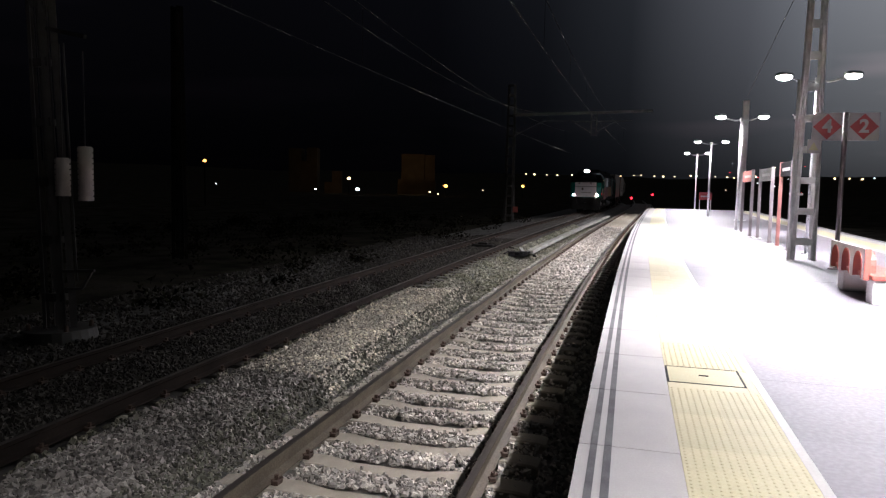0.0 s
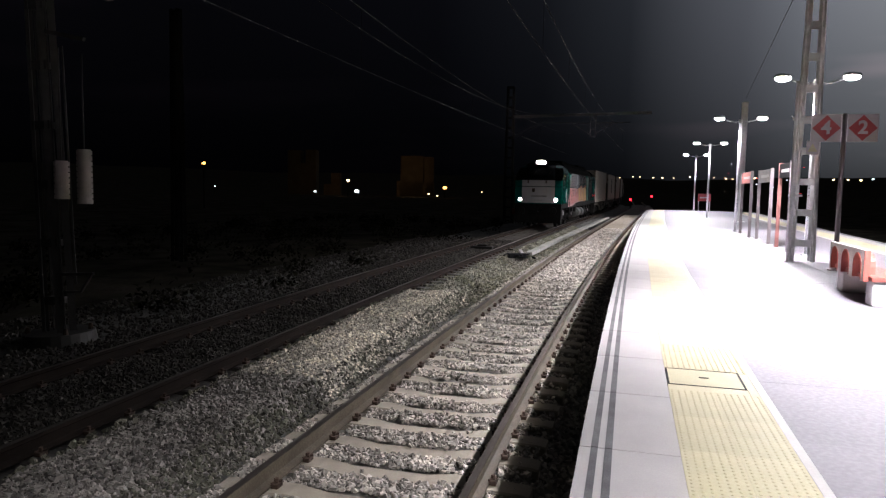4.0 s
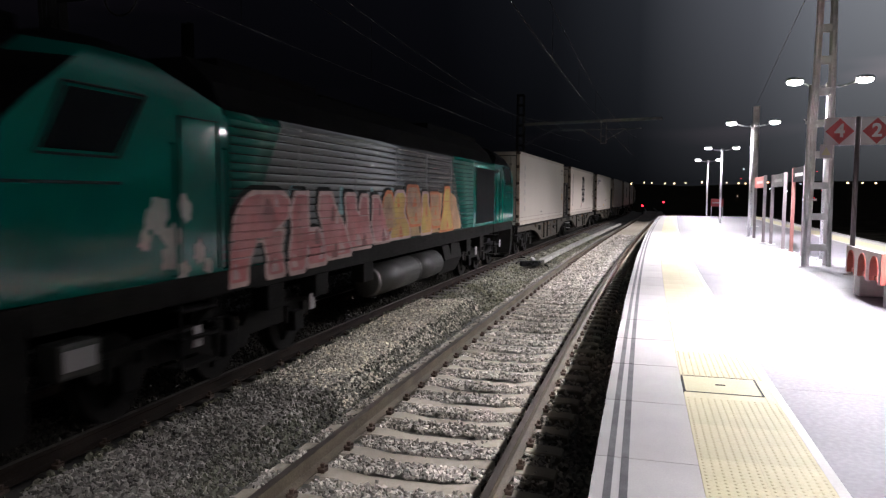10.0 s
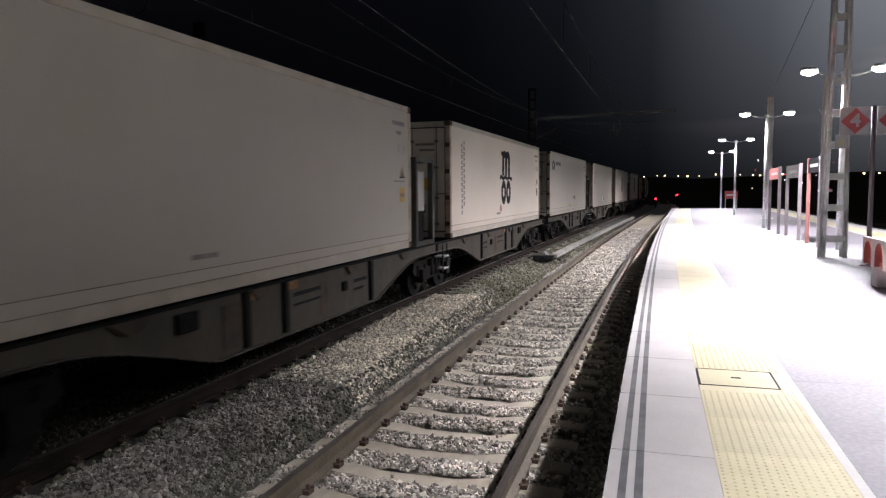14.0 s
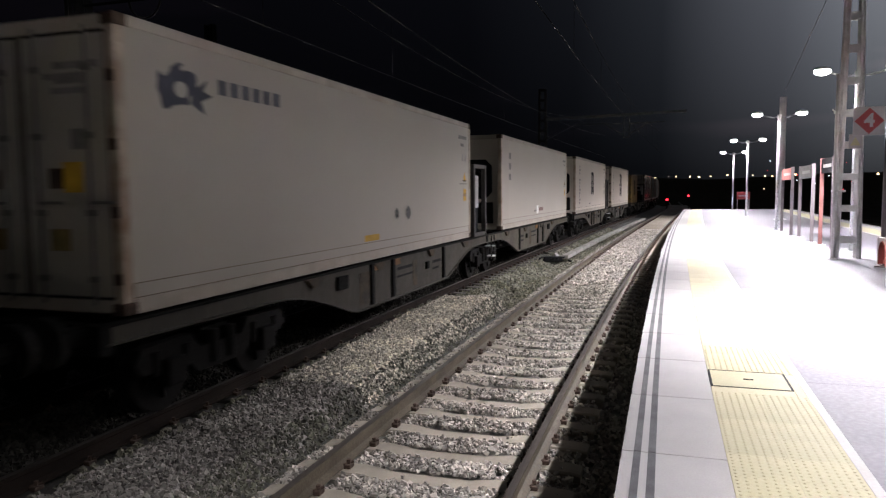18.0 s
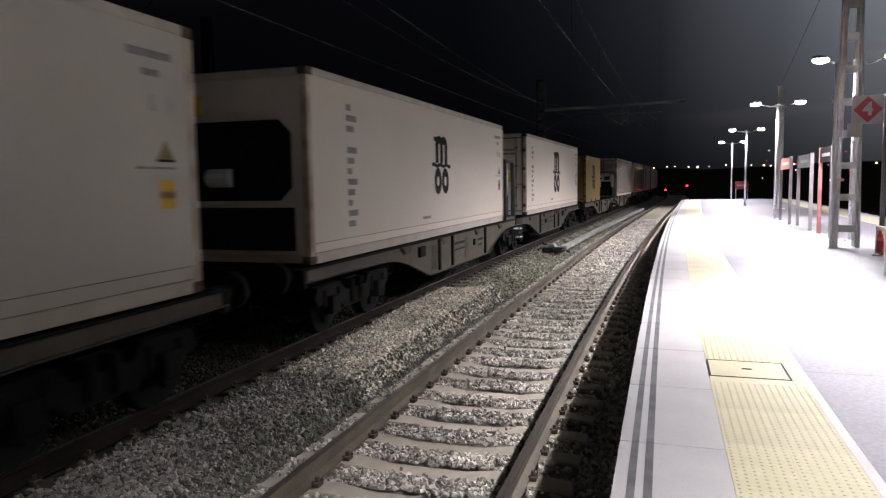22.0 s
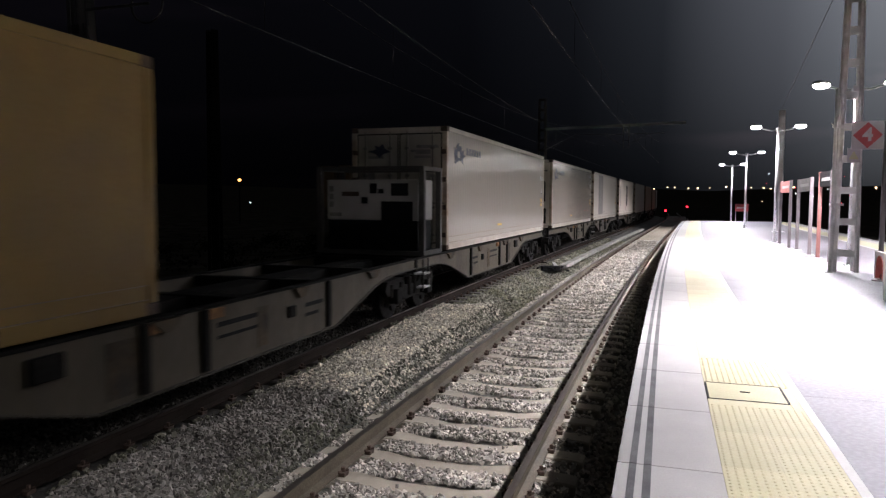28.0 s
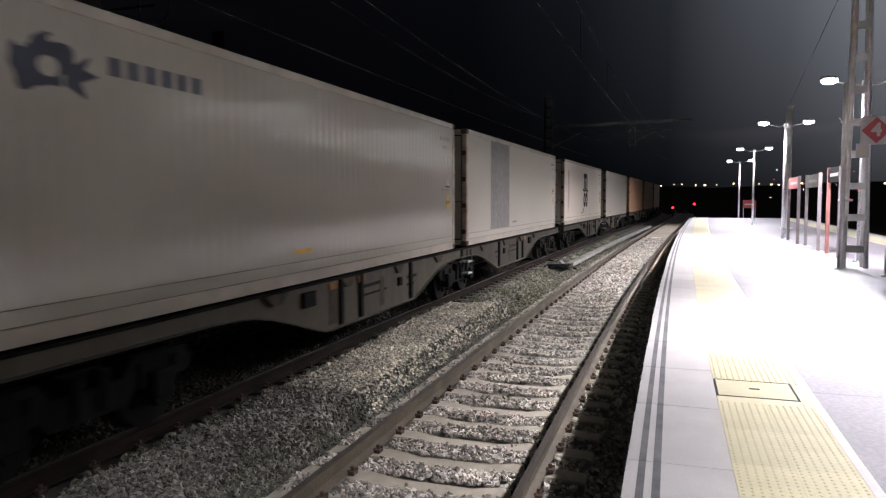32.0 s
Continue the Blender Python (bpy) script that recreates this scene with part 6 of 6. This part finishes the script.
def make_frames():
    """Tall two-post notice frames in a row."""
    specs = [(3.80, 26.6, 29.2, 2.35, "redsoft", "tall notice frame with a red header"), (3.95, 23.4, 25.9, 2.35, "grey", "tall notice frame with a grey header"),
             (4.0, 20.6, 22.3, 2.45, "black", "tall notice frame with a black header and a red post")]
    for i, (u, s0, s1, h, head, lab) in enumerate(specs):
        root = thing("notice_frame", place(u, (s0 + s1) / 2, PLAT), lab, "notice frame", "notice frames")
        L = (s1 - s0) / 2
        for e in (-1, 1):
            bm = B()
            box(bm, -0.05, 0.05, e * L - 0.035, e * L + 0.035, 0, h, 0.01)
            part("post", bm, M["redpost"] if (i == 2 and e > 0) else M["mauve"], root)
            bm = B()
            box(bm, -0.13, 0.13, e * L - 0.12, e * L + 0.12, 0, 0.025, 0.005)
            part("foot_plate", bm, M["galv"], root)
        bm = B()
        box(bm, -0.03, 0.03, -L, L, h - 0.42, h - 0.02, 0.008)
        hd = part("header", bm, M[head], root)
        part("lettering_bar", box(B(), -0.034, 0.034, -L * 0.7, L * 0.6, h - 0.27, h - 0.18), M["faded"], hd)
    root = thing("direction_sign", place(4.15, 59.5, PLAT), "small red notice board on two white posts", "sign")
    for x in (-0.42, 0.42):
        part("post", box(B(), x - 0.03, x + 0.03, -0.03, 0.03, 0, 1.42), M["signwhite"], root)
    part("board", box(B(), -0.48, 0.48, -0.05, -0.031, 0.82, 1.42, 0.006), M["red"], root, "red board")
    part("lettering_bar", box(B(), -0.34, 0.32, -0.055, -0.049, 1.06, 1.16), M["signwhite"], root)


def make_masts():
    mast = make_lattice_mast(3.87, 18.25, PLAT, 9.0, 0.42, 0.32, "tall galvanised lattice catenary mast on the platform", taper=0.38, step=0.72, leg=0.095)
    far = thing("catenary_mast", place(4.98, 41.0, PLAT), "slim steel catenary mast farther along the platform", "mast", "catenary masts")
    part("web", box(B(), -0.13, 0.13, -0.012, 0.012, 0, 6.4), M["galv"], far)
    for x in (-0.14, 0.14):
        part("flange", box(B(), x - 0.012, x + 0.012, -0.13, 0.13, 0, 6.4), M["galv"], far)
    part("base_plate", box(B(), -0.28, 0.28, -0.25, 0.25, 0, 0.03), M["galv"], far)
    plate = part("warning_plate", box(B(), -0.06, 0.20, -0.185, -0.175, 2.5, 2.82), M["signwhite"], mast, "pale electrical warning plate")
    part("triangle", prism(B(), [(-0.03, 2.57), (0.17, 2.57), (0.07, 2.76)], "y", -0.19, -0.184), M["yellow"], plate, "yellow warning triangle")
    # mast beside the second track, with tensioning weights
    # the mast's dimness is put into its steel colour
    root = make_lattice_mast(-10.02, 10.65, -0.45, 9.5, 0.34, 0.30, "lattice catenary mast with tensioning weights on a concrete foot", taper=0.66, step=1.05, turn=0, steel="darkgalv", leg=0.12, lean=-2.3)
    bm = rod(B(), (0, 0, -0.2), (0, 0, 0.05), 0.64, 0.60, 24)
    part("foundation", bm, M["tank"], root, "round concrete foot")
    for x in (-0.42, 0.42):
        for y in (-0.3, 0.3):
            part("anchor_bolt", rod(B(), (x, y, 0.04), (x, y, 0.16), 0.05, 0.03, 8), M["rust"], root)
    for x, y, z0, n in ((0.79, -0.1, 2.40, 10), (0.47, -0.28, 2.48, 7)):
        st = thing("tension_weight", place(-10.08, 10.65, -0.45) @ pose(x, y, z0), "stack of pale ring weights hanging on a rod", "counterweight", "tensioning weights")
        for k in range(n):
            part("ring_weight", rod(rod(B(), (0, 0, k * 0.095), (0, 0, k * 0.095 + 0.074), 0.128, n=20), (0, 0, k * 0.095), (0, 0, k * 0.095 + 0.095), 0.106, n=16), M["ring"], st)
        part("rod", rod(B(), (0, 0, -0.05), (0, 0, 2.6), 0.012, n=6), M["darkgalv"], st)
    bm = B()
    rod(bm, (0.62, -0.2, 0.95), (0.62, -0.2, 5.1), 0.018, n=6)
    beam(bm, (0.3, -0.2, 1.12), (1.0, -0.2, 1.14), 0.05, 0.05)
    beam(bm, (0.95, -0.2, 1.12), (0.72, -0.2, 0.82), 0.04, 0.04)
    beam(bm, (0.72, -0.2, 0.82), (0.35, -0.2, 0.8), 0.04, 0.04)
    beam(bm, (0.2, -0.1, 5.4), (1.0, -0.1, 5.2), 0.07, 0.07)
    part("guide_bracket", bm, M["darkgalv"], root, "weight guide rod and brackets")
    bm = B()
    for k in range(24):
        a, b = k * 0.2618, (k + 1) * 0.2618
        rod(bm, (1.55 + 0.33 * math.cos(a), -0.1, 6.15 + 0.33 * math.sin(a)), (1.55 + 0.33 * math.cos(b), -0.1, 6.15 + 0.33 * math.sin(b)), 0.02, n=5)
    beam(bm, (0.2, -0.1, 6.2), (1.6, -0.1, 6.15), 0.04, 0.04)
    part("pulley", bm, M["darkgalv"], root, "tensioning pulley wheel")
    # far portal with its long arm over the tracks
    root = make_lattice_mast(-11.0, 57.0, -0.5, 10.9, 0.62, 0.62, "distant lattice catenary mast with a long arm", taper=0.7, step=0.8, steel="darkgalv")
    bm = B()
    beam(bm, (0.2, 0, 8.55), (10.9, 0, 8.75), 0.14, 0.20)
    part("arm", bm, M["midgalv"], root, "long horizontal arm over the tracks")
    bm = B()
    for x in (6.35, 6.75):
        beam(bm, (x, 0, 6.9), (x, 0, 8.6), 0.06, 0.06)
    for z in (6.95, 7.5, 8.1):
        beam(bm, (6.35, 0, z), (6.75, 0, z), 0.05, 0.05)
    part("drop_bracket", bm, M["midgalv"], root)
    bm = B()
    for a, b in (((6.75, 7.2), (8.2, 8.0)), ((8.2, 8.0), (9.4, 8.05)), ((6.75, 8.0), (8.2, 8.02)), ((6.35, 8.0), (4.9, 8.0)), ((6.35, 7.1), (4.9, 8.0)), ((0.25, 6.9), (2.6, 8.05)), ((2.6, 8.05), (5.0, 8.05))):
        part("registration_arm", rod(B(), (a[0], 0, a[1]), (b[0], 0, b[1]), 0.03, n=6), M["midgalv"], root)
    # poorly lit mast, its darkness given by the black material
    make_lattice_mast(-16.4, 23.0, -0.6, 9.2, 0.34, 0.30, "lattice catenary mast beyond the second track, near black for weak light", taper=0.66, step=1.05, steel="dark", leg=0.12)
    part("mast_plate", box(B(), 0.3, 0.75, -0.05, -0.03, 0.75, 1.2), M["redsoft"], root, "small red and white mast plate")


def wire(name, pts, r, label):
    bm = B()
    ring = [(r * math.cos(k * 1.2566), r * math.sin(k * 1.2566)) for k in range(5)]
    rows = [[bm.verts.new(Vector(p) + Vector((x, 0, z)) if abs((Vector(pts[-1]) - Vector(pts[0])).y) > 0.1 else Vector(p) + Vector((x, z, 0))) for x, z in ring] for p in pts]
    for a, b in zip(rows, rows[1:]):
        for k in range(5):
            bm.faces.new((a[k], a[(k + 1) % 5], b[(k + 1) % 5], b[k]))
    return solid(name, bm, M["wire"], label, "overhead wire", group="overhead wires")


def make_wires():
    for u, nm, zc, zm, sm, kk in ((U1, "platform track", 5.30, 6.15, 30, 0.0010), (U2, "second track", 5.02, 6.0, 33, 0.0012)):
        ss = steps(-12, 57, 3.0)
        wire("contact_wire", [at(u, s, zc) for s in ss], 0.008, "copper contact wire over the " + nm)
        sag = lambda s: zm + kk * (s - sm) ** 2
        wire("catenary_wire", [at(u, s, sag(s)) for s in ss], 0.008, "sagging messenger wire over the " + nm)
        for k in range(-3, 8):
            s = 15.5 + k * 5.4
            wire("dropper", [at(u, s, zc), at(u, s, sag(s))], 0.005, "thin dropper wire of the catenary")
    ss = steps(-30, 70, 4.0)
    wire("feeder_wire", [at(-9.2 + 0.0 * s, s, 8.6 - 1.2 * (1 - ((s - 34) / 27) ** 2 if 7 < s < 61 else 0)) for s in ss], 0.012, "feeder cable along the mast line")
    wire("earth_wire", [at(3.56 + 1.42 * (s - 18.25) / 22.75, s, 7.3 - 0.15 * math.sin(max(0, min(1, (s - 18) / 23)) * 3.14)) for s in steps(-2, 41, 2.0)], 0.009, "earth cable between the platform masts")


# ---- trackside clutter and the distance ----
def make_trackside():
    # concrete cable trough between the tracks
    root = thing("cable_trough", Matrix.Identity(4), "long pale concrete cable trough between the tracks", "cable trough")
    bm = B()
    box(bm, -0.12, 0.12, -0.495, 0.495, -0.09, 0.05, 0.012)
    me = mesh_of("trough_cover", bm, M["trough"])
    for i in range(38):
        s = 26.9 + i * 1.0
        again("trough_cover", me, root, place(-3.95 + 0.008 * i, s + 0.5, -0.13 + random.uniform(-0.01, 0.01), random.uniform(-0.6, 0.6)))
    bm = B()
    box(bm, -0.06, 0.06, -0.75, 0.75, 0, 0.07, 0.01)
    solid("loose_plank", bm, M["concrete"], "loose pale plank lying on the ballast", "plank", place(-4.55, 28.6, -0.26, 14))
    root = thing("cable_bundle", place(-4.35, 26.6, -0.24, 20), "tangled dark cables by the trough end", "cables")
    for k in range(9):
        a = Vector((-0.5 + k * 0.13, 0.22 * math.sin(k * 1.3), 0.05 + 0.05 * math.sin(k * 2.1)))
        part("cable", rod(B(), a, a + Vector((0.13, 0.2 * math.cos(k), 0.04 * math.cos(k * 2))), 0.035, n=6), M["black"], root)
    part("cable_joint", box(B(), -0.35, 0.35, -0.15, 0.15, -0.05, 0.14, 0.03), M["black"], root)
    bm = B()
    box(bm, -0.45, 0.45, -0.2, 0.2, -0.1, 0.12, 0.04)
    box(bm, -0.2, 0.2, -0.14, 0.14, 0.12, 0.2, 0.03)
    rod(bm, (0.4, 0, 0.05), (1.3, 0, 0.02), 0.03, n=8)
    solid("point_machine", bm, M["dark"], "low dark track box between the rails", "track box", place(U2 - 0.1, 28.9, -0.2))


def puff(bm, c, r, n, rng, leaf):
    for _ in range(n):
        d = Vector((rng.gauss(0, 1), rng.gauss(0, 1), rng.gauss(0, 0.6))).normalized() * r * rng.random() ** 0.5
        p = Vector(c) + d
        t = Vector((rng.uniform(-1, 1), rng.uniform(-1, 1), rng.uniform(-0.3, 1))).normalized() * leaf
        w = t.cross(Vector((rng.uniform(-1, 1), rng.uniform(-1, 1), 0.3))).normalized() * leaf * 0.35
        bm.faces.new([bm.verts.new(p - w), bm.verts.new(p + t), bm.verts.new(p + w)])


def make_scrub():
    rng = random.Random(11)
    bm = B()
    for _ in range(150):
        u, s = rng.uniform(-28, -9.2), rng.uniform(9, 60)
        puff(bm, at(u, s, -0.55 + rng.uniform(0, 0.25)), rng.uniform(0.3, 0.9), 60, rng, 0.16)
    solid("scrub", bm, M["scrub"], "low dry weeds beyond the second track", "weeds", kind="stuff")


def tower(name, x, y, w, d, h, label, blocks):
    root = thing(name, pose(x, y, -0.75, 0, 0, 18), label, "building", "distant buildings")
    for x0, x1, z0, z1, nm in blocks:
        bm = B()
        box(bm, x0 * w, x1 * w, -d / 2, d / 2, z0 * h, z1 * h)
        b = part(nm, bm, M["far"], root)
    return root


def make_distance():
    tower("silo_building", -67.0, 205, 11.0, 9, 12.0, "pale blocky silo building dimly lit by orange lamps",
          ((0.10, 0.72, 0.0, 1.0, "main_block"), (0.74, 1.0, 0.0, 0.98, "side_block"), (0.0, 0.66, 0, 0.38, "low_block"), (0.66, 1.02, 0, 0.36, "annex")))
    tower("silo_building", -100.0, 200, 8.5, 8, 13.5, "dark blocky silo building at night",
          ((0.0, 0.45, 0.0, 0.98, "main_block"), (0.63, 1.0, 0.0, 1.0, "side_block"), (0.45, 0.63, 0, 0.7, "link_block")))
    tower("shed", -86.0, 200, 4.5, 5, 6.5, "small pale shed near the silos", ((0, 0.6, 0, 1, "hall"), (-0.5, 0.0, 0, 0.5, "annex")))
    # added point lights without lamp heads, to brighten the silo walls
    for x, y, z, e in ((-58.0, 190.0, 6.0, 560.0), (-98.0, 186.0, 6.0, 26.0), (-84.0, 190.0, 5.0, 110.0)):
        d = bpy.data.lights.new("yard_light", "POINT")
        d.energy, d.color, d.shadow_soft_size = e, (1.0, 0.62, 0.30), 0.3
        new("yard_light", d).matrix_basis = pose(x, y, z)
    rng = random.Random(4)

    def light(x, y, z, r, m, lab, pole=True, cat="street lamp", grp="distant lamps"):
        root = thing("distant_lamp", pose(x, y, -0.75), lab, cat, grp)
        part("lamp_head", ball(B(), (0, 0, z + 0.75), r, 0.75, 8), M[m], root)
        if pole:
            part("pole", rod(B(), (0, 0, 0), (0, 0, z + 0.75 - r * 0.7), 0.06 + r * 0.1, n=6), M["dark"], root)

    # bearing to the right of the line, height above level, distance, size, kind
    for az, el, d, r, m in ((-42.6, 2.35, 75, 0.20, "sodium"), (-33.0, 1.45, 90, 0.22, "sodium"), (-22.0, 0.35, 190, 0.45, "warm"), (-21.3, -0.5, 180, 0.55, "cold"), (-14.2, -0.1, 190, 0.55, "sodium"),
                            (-48.8, 3.0, 300, 0.3, "redlight"), (-8.0, 0.0, 200, 0.45, "sodium"), (-15.5, -0.6, 190, 0.22, "warm"), (-14.8, -0.75, 190, 0.2, "warm"), (-11.2, -0.4, 200, 0.18, "warm"),
                            (-24.6, -0.55, 185, 0.3, "cold"), (-32.2, -0.3, 200, 0.18, "cold")):
        x, y = d * math.sin(radians(az)), d * math.cos(radians(az))
        light(x, y, 2.37 + d * math.tan(radians(el)), r, m, {"sodium": "orange sodium street lamp far off", "warm": "small warm light far off", "cold": "small cold white light far off", "redlight": "tiny red warning light far off"}[m])
    for i in range(34):
        az = -7.6 + i * 0.82 + rng.uniform(-0.3, 0.3)
        d = rng.uniform(480, 620)
        el = 1.0 + rng.uniform(-0.06, 0.07)
        light(d * math.sin(radians(az)), d * math.cos(radians(az)), 2.37 + d * math.tan(radians(el)), rng.uniform(0.36, 0.66), rng.choice(("warm", "warm", "warm", "cold")), "small town lamp on the far hillside", False)
    for i in range(16):
        az = rng.uniform(2.5, 14)
        d = rng.uniform(500, 700)
        el = rng.uniform(-0.4, 2.1)
        light(d * math.sin(radians(az)), d * math.cos(radians(az)), 2.37 + d * math.tan(radians(el)), rng.uniform(0.2, 0.4), rng.choice(("warm", "cold", "redlight")), "faint town light on the far hillside", False)
    # hillside behind the town
    bm = B()
    n = 80
    rows = [(650, -1.0), (760, 9.0), (950, 20.0), (1300, 24.0)]
    grid = []
    for d, z in rows:
        grid.append([bm.verts.new((d * math.sin(radians(a)), d * math.cos(radians(a)), z * (1 + 0.5 * noise.noise((a * 0.08, d * 0.01, 3))) - 1)) for a in [-70 + 140 * k / n for k in range(n + 1)]])
    for a, b in zip(grid, grid[1:]):
        for i in range(n):
            bm.faces.new((a[i], a[i + 1], b[i + 1], b[i]))
    solid("hillside", bm, M["soil"], "dark hillside beyond the town", "hill", kind="structure")
    # two red signals beyond the platform end
    for px, s, z in ((-3.3, 108, 0.95), (-0.35, 108, 1.5)):
        root = thing("railway_signal", place(px, s, -0.75), "low railway signal showing a red light", "railway signal", "red signals")
        part("post", rod(B(), (0, 0, 0), (0, 0, z + 0.4), 0.06, n=8), M["dark"], root)
        part("signal_head", box(B(), -0.2, 0.2, -0.05, 0.12, z + 0.4, z + 1.15, 0.03), M["dark"], root)
        part("red_lens", ball(B(), (0, -0.06, z + 0.75), 0.15, 1.0, 10), M["redlight"], root, "glowing red lens", True)


make_ground()
make_train()
make_lamps()
make_signs()
make_bench()
make_slim_pole()
make_frames()
make_masts()
make_wires()
make_trackside()
make_scrub()
make_distance()
make_tracks()
make_platform()
motions()
